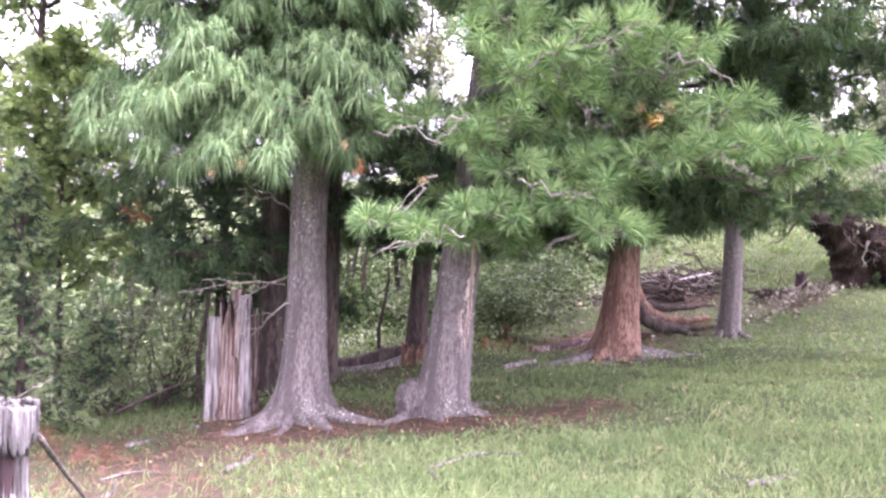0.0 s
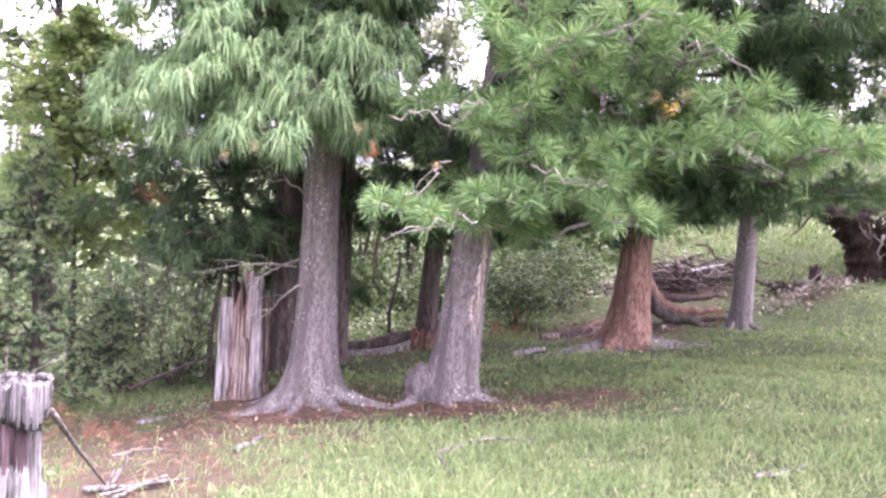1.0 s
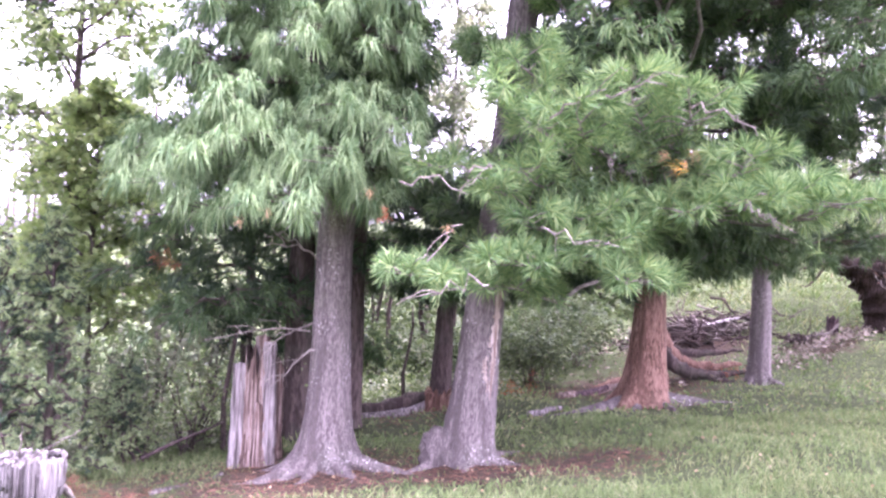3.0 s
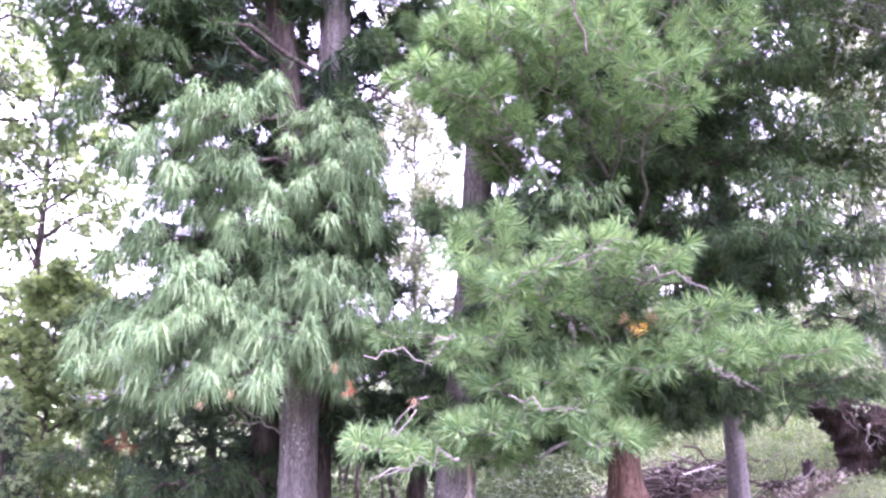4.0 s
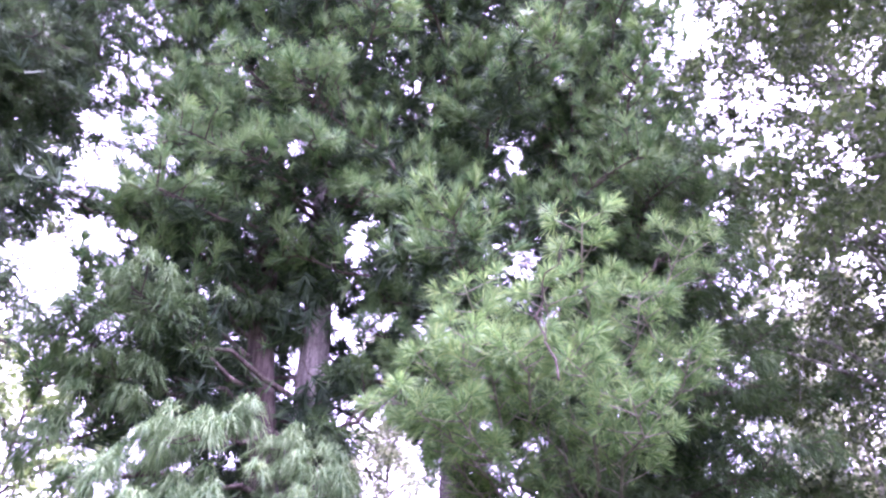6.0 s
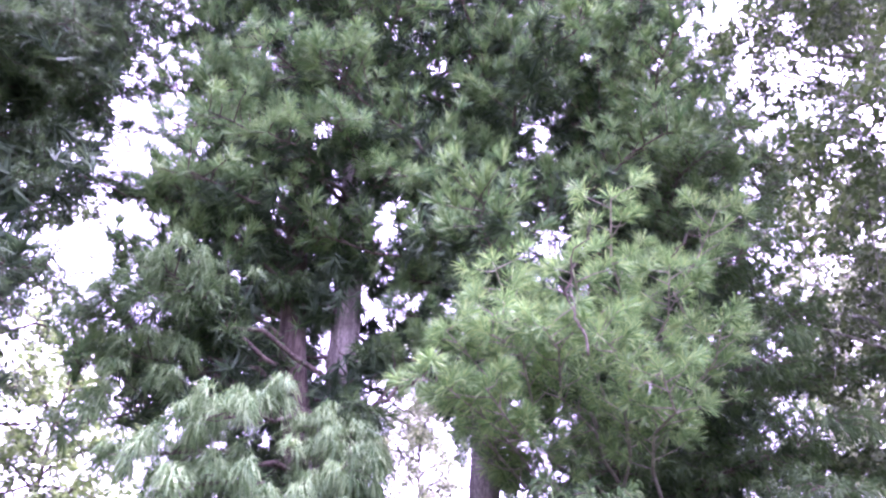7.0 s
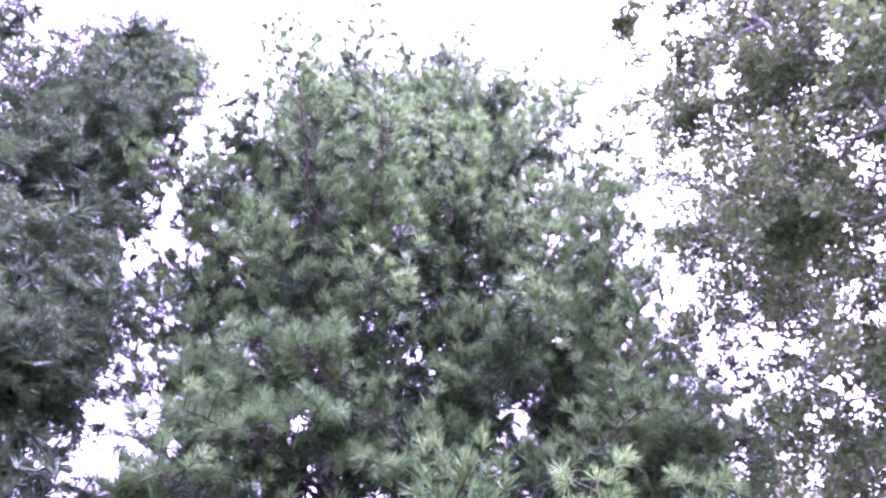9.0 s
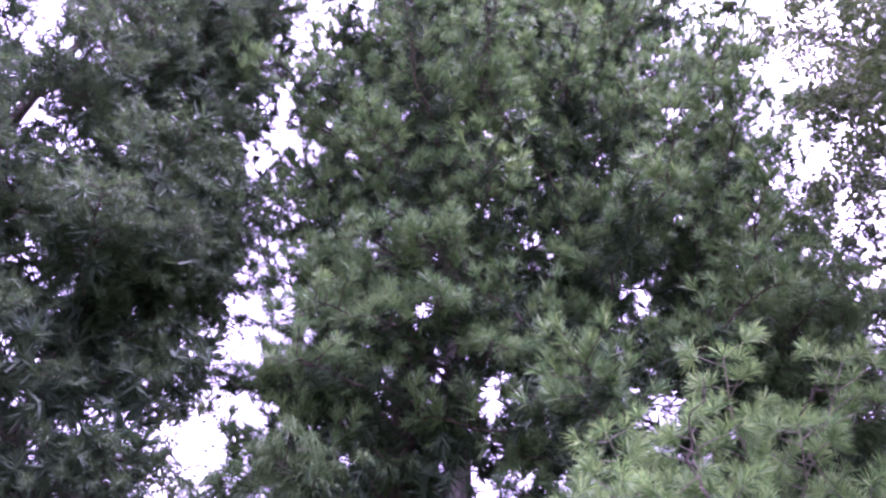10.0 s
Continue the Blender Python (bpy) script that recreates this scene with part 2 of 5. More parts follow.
def blades(geo, base, way, length, width, droop=0.0, fold=0.5):
    """Thin pointed blades, bent in the middle: needles, grass and leaves."""
    n = len(base)
    length, width = np.broadcast_to(length, (n,))[:, None], np.broadcast_to(width, (n,))[:, None]
    side = unit(np.cross(way, rng.normal(0, 1, (n, 3))))
    mid = base + way * length * fold
    tip = mid + unit(way + np.array([0, 0, -1.0]) * np.broadcast_to(droop, (n,))[:, None]) * length * (1 - fold)
    v = np.stack([base, mid + side * width / 2, mid - side * width / 2, tip], 1).reshape(-1, 3)
    o = np.arange(n)[:, None] * 4
    return geo.add(v, np.concatenate([o + [0, 1, 2], o + [1, 3, 2]]))


def spikes(geo, base, way, length, width):
    """Plain straight needles, for foliage that stays far off."""
    n = len(base)
    side = unit(np.cross(way, rng.normal(0, 1, (n, 3)))) * width / 2
    v = np.stack([base + side, base - side, base + way * np.broadcast_to(length, (n,))[:, None]], 1).reshape(-1, 3)
    return geo.add(v, np.arange(3 * n).reshape(-1, 3))


def tufts(geo, at, way, length, count, width, lo=15, hi=75, droop=0.4, along=0.5, plain=False, fold=0.5):
    """Brushes of needles round the shoot ends."""
    n = len(at)
    if not n:
        return geo
    way = unit(way)
    u = unit(np.cross(way, rng.normal(0, 1, (n, 3))))
    w = np.cross(way, u)
    th = np.radians(rng.uniform(lo, hi, (n, count)))[..., None]
    ph = rng.uniform(0, 2 * np.pi, (n, count))[..., None]
    d = np.cos(th) * way[:, None] + np.sin(th) * (np.cos(ph) * u[:, None] + np.sin(ph) * w[:, None])
    L = np.broadcast_to(np.asarray(length, float), (n,))[:, None] * rng.uniform(0.75, 1.15, (n, count))
    base = at[:, None] - way[:, None] * (rng.uniform(0, along, (n, count)) * L)[..., None]
    if plain:
        return spikes(geo, base.reshape(-1, 3), unit(d.reshape(-1, 3) + [0, 0, -0.45 * droop]), L.ravel(), width)
    return blades(geo, base.reshape(-1, 3), d.reshape(-1, 3), L.ravel(), width, droop * rng.uniform(0.6, 1.4, n * count), fold)


def leaf_cloud(geo, at, size, flat=0.6):
    """Leaves at the places given, turned all ways but mostly lying."""
    n = len(at)
    way = unit(rng.normal(0, 1, (n, 3)) * [1, 1, 0.55])
    size = size * rng.uniform(0.6, 1.3, n)
    return blades(geo, at, way, size, size * 0.62, flat * rng.uniform(0, 1.2, n), 0.45)


# ---- ground ----
def height(x, y):
    x, y = np.asarray(x, float), np.asarray(y, float)
    far = np.minimum(y, 12.0)
    hill = np.maximum(0, 0.5 * (x - 4.5) + 0.6 * (y - 11.5))
    hill = np.where(hill > 0, hill * hill / (hill + 1.2), 0)
    z = 0.25 + 0.12 * 9 * np.tanh(x / 9) - 0.07 * np.maximum(far, -6) + 0.2 * 9 * np.tanh(hill / 9)
    bank = np.maximum(0, 0.35 * (x - 6) + 0.6 * (y - 15))
    z = z + 0.55 * 6 * np.tanh(bank * bank / (bank + 1.0) / 6)
    bumps = 0.035 * np.sin(1.7 * x + 0.6 * y) + 0.03 * np.sin(2.3 * y - 0.9 * x + 1.0) + 0.015 * np.sin(5.1 * x + 3.7 * y)
    return z + bumps * np.exp(-(x * x + y * y) / 900)


def litter(x, y):
    """How far the turf gives way to needle litter: round the trunks and down the worn bank."""
    x, y = np.asarray(x, float), np.asarray(y, float)
    v = np.zeros_like(x)
    for cx, cy, r, k in ((-1.3, 6.9, 1.1, 0.85), (0.0, 6.9, 0.9, 0.8), (1.1, 6.8, 0.8, 0.7), (-2.2, 5.8, 1.2, 0.72), (2.5, 10.6, 1.0, 0.5), (-1.9, 4.7, 1.0, 0.72), (-3.0, 6.6, 1.0, 0.62), (-0.9, 5.6, 0.8, 0.6), (2.6, 12.6, 1.6, 0.7), (-0.9, 11.3, 1.5, 0.5), (4.4, 15.2, 1.3, 0.85), (6.4, 13.8, 0.8, 0.6)):
        v = np.maximum(v, k * np.exp(-((x - cx) ** 2 + (y - cy) ** 2) / (2 * r * r) * 1.2))
    return v


def ground():
    def axis(near, far, step, n):
        a = np.arange(-near, near + 1e-6, step)
        out = near + (far - near) * (np.linspace(0, 1, n)[1:] ** 2.4)
        return np.concatenate([-out[::-1], a, out])
    X, Y = np.meshgrid(axis(14, 600, 0.22, 26), axis(14, 600, 0.22, 26) + 8, indexing="ij")
    Z = height(X, Y) + 0.012 * rng.normal(0, 1, X.shape) * (np.hypot(X, Y - 8) < 14)
    nx, ny = X.shape
    i, j = np.meshgrid(np.arange(nx - 1), np.arange(ny - 1), indexing="ij")
    q = np.stack([i * ny + j, (i + 1) * ny + j, (i + 1) * ny + j + 1, i * ny + j + 1], -1)
    me = Geo().add(np.stack([X, Y, Z], -1), None, q).mesh("ground")
    me.attributes.new("litter", "FLOAT", "POINT").data.foreach_set("value", litter(X, Y).astype(np.float32).ravel())
    me.materials.append(GROUND)
    return tagged(new("ground", me), "sloping forest ground of turf and brown needle litter", "ground", kind="structure")


ground()


def on(x, y, lift=0.0):
    return (x, y, float(height(x, y)) + lift)


# ---- pines ----
def trunk_mesh(line, radii, sides=40, flare=0.0, lobes=5, ridges=0.05, skirt=0.25):
    """A trunk along a line of points, with a flared, lobed foot and vertical bark ridges."""
    line, radii = np.asarray(line, float), np.asarray(radii, float)
    along = np.concatenate([[0], np.cumsum(np.linalg.norm(np.diff(line, axis=0), axis=1))])
    s = np.concatenate([np.linspace(0, min(1.6, along[-1] * 0.3), 26), np.linspace(min(1.6, along[-1] * 0.3), along[-1], 60)[1:]])
    c = np.stack([np.interp(s, along, line[:, k]) for k in range(3)], -1)
    c[:, 0] += 0.012 * np.sin(s * 2.1)
    r = np.interp(s, along, radii)
    a = np.arange(sides) * 2 * np.pi / sides
    ph = rng.uniform(0, 6.28, 4)
    foot = np.exp(-s / 0.17)[:, None] * flare * (0.75 + 0.6 * np.cos(lobes * a + ph[0])[None] + 0.3 * np.cos((lobes + 2) * a + ph[1])[None])
    foot += np.exp(-s / 0.55)[:, None] * flare * skirt
    grain = ridges * (np.sin(13 * a + ph[2])[None] * np.sin(s * 1.3)[:, None] * 0.4 + rng.normal(0, 0.35, (len(s), sides)) + np.sin(7 * a + ph[3])[None] * 0.5)
    R = r[:, None] * (1 + grain) + foot
    v = c[:, None] + np.stack([R * np.cos(a), R * np.sin(a), np.zeros_like(R)], -1)
    i, j = np.meshgrid(np.arange(len(s) - 1), np.arange(sides), indexing="ij")
    k = (j + 1) % sides
    q = np.stack([i * sides + j, i * sides + k, (i + 1) * sides + k, (i + 1) * sides + j], -1)
    return Geo().add(v, None, q)


def root(tree, angle, reach, radius, material, label=""):
    """One surface root running out from the foot and down into the ground."""
    x0, y0, z0 = tree.location
    s = np.linspace(0, 1, 8)
    ang = radians(angle) + 0.25 * np.sin(s * 3)
    d = 0.12 + reach * s
    x, y = d * np.cos(ang), d * np.sin(ang)
    z = height(x0 + x, y0 + y) - z0 + 0.12 * (1 - s) ** 2.2 + 0.005 - 0.05 * s
    g = Geo()
    tube(g, np.stack([x, y, z], -1), radius * (1 - 0.75 * s), 8, 0.12)
    return part("root", g, material, tree, label)


def bough(tree, a, b, spread, style, wood, needles, arch=0.15, thick=0.03, name="limb", bare=0.35, dense=1.0):
    """One limb from the trunk at a to its tip b, with side shoots that end in brushes of needles."""
    a, b = np.asarray(a, float), np.asarray(b, float)
    pts = bend(a, b, arch, 9, 0.02 + 0.012 * np.linalg.norm(b - a))
    g = Geo()
    tube(g, pts, np.linspace(thick, 0.006, 9), 6, 0.08)
    span = np.linalg.norm(b - a)
    n = max(7, int(10.5 * dense * (0.6 + span * (1 - bare))))
    at, way = [pts[-1:]], [unit(pts[-1:] - pts[-2:-1])]
    for k in range(n):
        s = bare + (1 - bare) * (k + rng.uniform(0, 1)) / n
        i = min(int(s * 8), 7)
        p = pts[i] + (pts[i + 1] - pts[i]) * (s * 8 - i)
        t = unit(pts[i + 1] - pts[i])
        turn = radians(rng.uniform(25, 85)) * (1 if k % 2 else -1)
        flat = np.array([t[0] * math.cos(turn) - t[1] * math.sin(turn), t[0] * math.sin(turn) + t[1] * math.cos(turn), t[2] * 0.5])
        flat[2] += rng.uniform(style["rise"][0], style["rise"][1])
        L = spread * rng.uniform(0.4, 1.0) * (1.05 - 0.45 * (s - bare) / (1 - bare))
        e = p + unit(flat) * L
        e[2] -= style["sag"] * L
        q = bend(p, e, style["sag"] * L * 0.4, 5, 0.018)
        tube(g, q[[0, 2, 4]], np.array([0.009, 0.006, 0.004]), 4, 0.0, False)
        m = max(style.get("least", 2), int(L / style["gap"]))
        f = np.linspace(1.0, style["start"], m)
        c = np.stack([np.interp(f * 4, np.arange(5), q[:, c]) for c in range(3)], -1)
        w = unit(q[-1] - q[-3]) + rng.normal(0, 0.45, (m, 3)) + [0, 0, style["up"]]
        at.append(c + unit(w) * 0.06 * rng.uniform(0.3, 1.3, (m, 1)) + rng.normal(0, style["loose"], (m, 3)))
        way.append(unit(w))
    limb = part(name, g, wood, tree)
    f = Geo()
    # older needles along the inner half of the limb
    k, count, length, width = style["inner"]
    if k:
        u = rng.uniform(0.2, 0.85, k) * 8
        c = np.stack([np.interp(u, np.arange(9), pts[:, q]) for q in range(3)], -1) + rng.normal(0, 0.16 * spread + 0.05, (k, 3))
        tufts(f, c, rng.normal(0, 1, (k, 3)) + [0, 0, 0.4], length, count, width, 10, 90, 0.4, 0.8, True)
    tufts(f, np.concatenate(at), np.concatenate(way), style["len"], style["count"], style["width"], style["lo"], style["hi"], style["droop"], style["along"], style.get("plain", False), style.get("fold", 0.5))
    part("needles", f, needles, limb, "", False)
    # the dense heart of the bough, its inner shade painted into the needle colour
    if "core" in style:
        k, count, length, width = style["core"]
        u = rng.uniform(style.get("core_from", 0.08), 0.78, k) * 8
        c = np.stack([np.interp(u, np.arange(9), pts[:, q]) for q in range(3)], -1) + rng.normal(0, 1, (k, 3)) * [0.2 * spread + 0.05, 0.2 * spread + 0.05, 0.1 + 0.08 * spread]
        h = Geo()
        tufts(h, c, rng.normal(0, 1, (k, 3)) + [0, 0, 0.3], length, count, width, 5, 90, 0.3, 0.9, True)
        part("inner_needles", h, HEART_NEEDLES, limb, "inner needles with the bough's shade in their colour", False)
    return limb


WEEPING = dict(start=0.5, loose=0.015, least=1, inner=(4, 14, 0.2, 0.011), rise=(0.0, 0.35), sag=0.0, gap=0.34, up=0.85, len=0.25, count=84, width=0.0108, lo=15, hi=100, droop=1.7, along=0.15, fold=0.4)
BRUSH = dict(start=0.6, loose=0.02, inner=(3, 16, 0.15, 0.011), rise=(-0.1, 0.5), sag=-0.08, gap=0.22, up=0.35, len=0.165, count=62, width=0.0088, lo=12, hi=86, droop=0.22, along=0.22, fold=0.6)
HIGH = dict(core=(22, 46, 0.25, 0.033), start=0.5, loose=0.03, inner=(6, 18, 0.2, 0.018), rise=(-0.1, 0.5), sag=-0.05, gap=0.21, up=1.0, len=0.2, count=37, width=0.0185, lo=6, hi=62, droop=0.25, along=0.5, plain=True)
SHADE = dict(core=(15, 42, 0.24, 0.027), start=0.45, loose=0.03, inner=(4, 16, 0.2, 0.02), rise=(-0.3, 0.3), sag=0.1, gap=0.23, up=0.1, len=0.21, count=25, width=0.015, lo=10, hi=78, droop=1.0, along=0.35, fold=0.5)
SPRAY = dict(inner=(0, 0, 0, 0), start=0.3, loose=0.01, rise=(-0.15, 0.25), sag=0.1, gap=0.1, up=0.1, len=0.1, count=24, width=0.013, lo=20, hi=75, droop=0.2, along=1.3, plain=True)

YOUNG = dict(SPRAY, core=(3, 22, 0.12, 0.018), gap=0.06, len=0.055, count=22, width=0.0085, hi=60, along=1.1, sag=0.0, start=0.15)


def crown(tree, line, z0, z1, n, reach, style, wood, needles, lean_to=None, pull=0.0, slope=0.15, spread=0.9, arch=0.15, dense=1.0, skip=None):
    """Limbs in a rising spiral; reach gives their length by height from 0 to 1; pull lengthens those on one side."""
    line = np.asarray(line, float)
    for k in range(n):
        h = (k + rng.uniform(0, 0.8)) / n
        z = z0 + (z1 - z0) * h
        az = k * 2.39996 + rng.uniform(-0.35, 0.35)
        L = reach(h) * rng.uniform(0.75, 1.12)
        if lean_to is not None:
            L *= 1 + pull * math.cos(az - lean_to)
        c = np.array([np.interp(z, line[:, 2], line[:, 0]), np.interp(z, line[:, 2], line[:, 1]), z])
        tip = c + [L * math.cos(az), L * math.sin(az), L * slope * rng.uniform(0.4, 1.6) + 0.2 * h]
        if skip and skip(tip + np.array(tree.location)):
            continue
        away = 0.32 if math.sin(az) > 0.3 else 1.0
        bough(tree, c, tip, spread * min(1.0, 0.45 + L * 0.3), style, wood, needles, arch, 0.013 + 0.006 * L, bare=0.3, dense=dense * away)


def hero(tree, line, tips, style, wood, needles, drop=0.3, arch=0.1, dense=1.3, bare=0.45):
    """Single limbs whose tips are known: x, y, z in the world and the breadth of the foliage."""
    line, o = np.asarray(line, float), np.array(tree.location)
    for x, y, z, wide in tips:
        tip = np.array([x, y, z]) - o
        za = max(0.8, tip[2] - drop * rng.uniform(0.6, 1.4))
        c = np.array([np.interp(za, line[:, 2], line[:, 0]), np.interp(za, line[:, 2], line[:, 1]), za])
        bough(tree, c, tip, wide, style, wood, needles, arch, 0.034, bare=bare, dense=dense)


def stub(tree, a, b, radius=0.012, wood=None, twigs=3):
    """A dead bare branch with a few forks."""
    g = Geo()
    p = bend(a, b, 0.05, 8, 0.025)
    tube(g, p, np.linspace(radius, 0.004, 8), 6, 0.1)
    for k in range(twigs):
        i = rng.integers(2, 7)
        e = p[i] + unit(p[7] - p[0] + rng.normal(0, 0.35, 3) * np.linalg.norm(p[7] - p[0])) * rng.uniform(0.1, 0.35)
        tube(g, bend(p[i], e, 0.03, 5, 0.012), np.linspace(radius * 0.5, 0.0025, 5), 4)
    return part("dead_branch", g, wood or TWIG, tree, "bare grey dead branch")


TOWARD = -math.pi / 2


FORKED_PINE_LINE = [(0, 0, -0.15), (0.03, 0, 2), (0.11, 0.03, 4.4), (0.26, 0.08, 5.4), (0.24, 0.1, 6.6), (0.2, 0.15, 8.2), (0.1, 0.0, 12), (0.0, -0.3, 18.2)]


def pine_a():
    t = thing("pine_tree", on(-1.29, 7.3), "tall pine with drooping pale green needles and grey flared trunk", "pine tree", "tall pines")
    line = FORKED_PINE_LINE
    stem = [(0.08, 0, 3.9), (-0.12, 0.02, 4.8), (-0.27, 0.03, 5.8), (-0.4, 0.05, 7.2), (-0.5, 0.1, 9), (-0.55, 0.1, 13)]
    part("trunk", trunk_mesh(line, [0.19, 0.165, 0.165, 0.165, 0.155, 0.135, 0.09, 0.02], 48, 0.27, 5, 0.05, 0.45), BARK, t, "grey-brown furrowed trunk")
    # the shade of the crown on this stem is put into its darker bark
    part("second_stem", trunk_mesh(stem, [0.13, 0.15, 0.145, 0.13, 0.1, 0.02], 32), BARK_DARK, t, "stem forking from the trunk, crown shade in its dark bark")
    for ang, reach, r in ((-70, 0.8, 0.1), (-28, 1.0, 0.1), (-150, 0.85, 0.105), (-112, 0.6, 0.085), (60, 0.7, 0.06), (175, 0.65, 0.07)):
        root(t, ang, reach, r, BARK)
    hero(t, line, [(-1.95, 5.9, 1.95, 0.55), (-2.55, 6.1, 2.15, 0.6), (-1.45, 5.95, 2.0, 0.55), (-0.85, 6.3, 2.1, 0.5), (-2.2, 5.8, 2.35, 0.6), (-1.1, 6.0, 2.3, 0.55), (-2.95, 6.5, 2.3, 0.55), (-1.95, 5.95, 2.75, 0.55), (-1.1, 6.2, 2.75, 0.5), (-2.5, 6.3, 3.1, 0.6), (-1.5, 6.1, 3.3, 0.55), (-0.85, 6.3, 3.35, 0.5), (-2.1, 6.0, 3.55, 0.6), (-2.6, 6.2, 3.9, 0.6), (-1.95, 5.85, 4.1, 0.55), (-0.8, 6.5, 4.1, 0.45), (-3.3, 6.6, 4.4, 0.7), (-1.6, 6.2, 2.2, 0.5), (-0.75, 6.2, 2.6, 0.45), (-0.72, 6.3, 3.8, 0.4)], WEEPING, LIMB, PALE_NEEDLES, -0.25, 0.22, 1.6)
    hero(t, stem, [(-3.4, 6.3, 5.4, 0.7), (-2.9, 6.4, 5.0, 0.6), (-2.6, 6.0, 5.7, 0.6)], WEEPING, LIMB, PALE_NEEDLES, 0.5, 0.12, 1.2)
    hero(t, line, [(-2.4, 5.5, 6.5, 0.65), (-1.7, 5.5, 7.0, 0.6), (-2.3, 5.3, 7.1, 0.7), (-1.0, 5.6, 7.3, 0.55), (-2.9, 5.9, 7.4, 0.7), (-0.4, 6.1, 7.0, 0.5), (-3.2, 6.2, 8.4, 0.8), (-1.8, 5.3, 8.1, 0.8), (-1.2, 5.4, 8.1, 0.7)], dict(BRUSH, core=(12, 44, 0.22, 0.022), up=0.8, width=0.0095, count=50), LIMB, GREEN_NEEDLES, -0.7, 0.1, 1.0)
    hero(t, stem, [(-3.3, 6.5, 6.2, 0.8), (-3.0, 6.3, 6.8, 0.7), (-3.5, 6.6, 5.0, 0.7), (-2.9, 6.6, 5.9, 0.7), (-3.6, 6.8, 7.3, 0.8), (-2.7, 6.9, 5.3, 0.6)], dict(HIGH, core_from=0.5), LIMB, GREEN_NEEDLES, 0.3, 0.15)
    # the shade inside the crown is put into the colour of these needles
    crown(t, line, 2.9, 6.6, 22, lambda h: 1.5 + 0.2 * h, dict(SHADE, core_from=0.4), LIMB, DARK_SHADED_NEEDLES, 2.2, 0.35, 0.05, 0.7, skip=lambda p: p[0] > -0.35 or p[1] < 6.5 or (p[2] > 3.6 and p[1] < 7.9 and p[0] > -2.4))
    hero(t, line, [(-1.2, 6.6, 2.75, 0.5), (-1.25, 6.6, 3.1, 0.5), (-1.05, 6.7, 3.75, 0.5), (-1.0, 6.6, 3.4, 0.45), (-0.65, 6.8, 4.6, 0.35), (-0.55, 6.9, 3.8, 0.3), (-0.5, 6.9, 3.4, 0.3), (-3.05, 5.9, 5.35, 0.6)], dict(SHADE, droop=0.7, core_from=0.45), LIMB, DARK_SHADED_NEEDLES, 0.3, 0.12)
    crown(t, line, 6.2, 8.6, 10, lambda h: 2.2, HIGH, LIMB, GREEN_NEEDLES, 2.6, 0.2, 0.2, 0.75, skip=lambda p: p[1] < 7.2 and p[0] > -2.6)
    hero(t, stem, [(-3.34, 6.4, 12.2, 0.8), (-3.38, 6.4, 10.8, 0.8), (-3.3, 6.4, 9.6, 0.8), (-2.9, 6.4, 9.0, 0.7), (-2.65, 6.4, 10.0, 0.8), (-3.66, 6.2, 9.92, 0.8), (-3.5, 6.2, 10.85, 0.8), (-3.71, 6.2, 12.47, 0.8), (-3.34, 6.2, 8.47, 0.8), (-2.84, 6.2, 7.54, 0.8), (-2.62, 6.2, 8.24, 0.8), (-2.97, 6.2, 6.93, 0.8)], HIGH, LIMB, GREEN_NEEDLES, 0.6, 0.1, 1.0)
    for a, b, bow, r in (((-0.1, 0.0, 5.2), (-2.1, -0.5, 6.15), -0.12, 0.05), ((0.25, 0.05, 5.1), (1.1, -0.4, 5.4), -0.06, 0.045), ((-0.25, 0, 5.6), (-1.5, -0.6, 5.7), 0.1, 0.035), ((0.2, 0, 5.0), (0.62, -0.2, 5.9), -0.05, 0.03), ((-0.3, 0, 6.3), (-1.2, -0.4, 7.2), -0.1, 0.03)):
        g = Geo()
        p = bend(a, b, bow, 10, 0.03)
        tube(g, p, np.linspace(r, r * 0.35, 10), 10, 0.1)
        for q in range(5):
            e = p[3 + q] + unit(p[9] - p[0] + rng.normal(0, 0.9, 3)) * rng.uniform(0.25, 0.6)
            tube(g, bend(p[3 + q], e, 0.03, 6, 0.02), np.linspace(r * 0.3, 0.004, 6), 5)
        part("bare_limb", g, LIMB, t, "dark bare limb")
    hero(t, line, [(-2.6, 6.2, 17.01, 0.8), (-1.61, 6.2, 18.27, 0.8), (-0.71, 6.2, 17.85, 0.8), (-3.26, 6.2, 15.37, 0.8), (-3.4, 6.2, 13.32, 0.8), (-1.83, 6.2, 15.01, 0.8)], HIGH, LIMB, GREEN_NEEDLES, 0.8, 0.1, 1.0)
    crown(t, line, 8.6, 17.9, 60, lambda h: 2.35 + 0.45 * math.sin(h * 3.1) - 1.3 * max(0, h - 0.7) / 0.3, HIGH, LIMB, GREEN_NEEDLES, TOWARD, 0.3, 0.28, 0.78)
    hero(t, line, [(-3.4, 5.7, 13.0, 0.8), (-3.2, 5.9, 12.2, 0.8), (-3.3, 6.0, 14.2, 0.8), (-2.9, 6.2, 14.0, 0.8), (-2.5, 6.4, 15.2, 0.8), (-3.1, 5.8, 11.3, 0.8)], HIGH, LIMB, GREEN_NEEDLES, 0.6, 0.1)
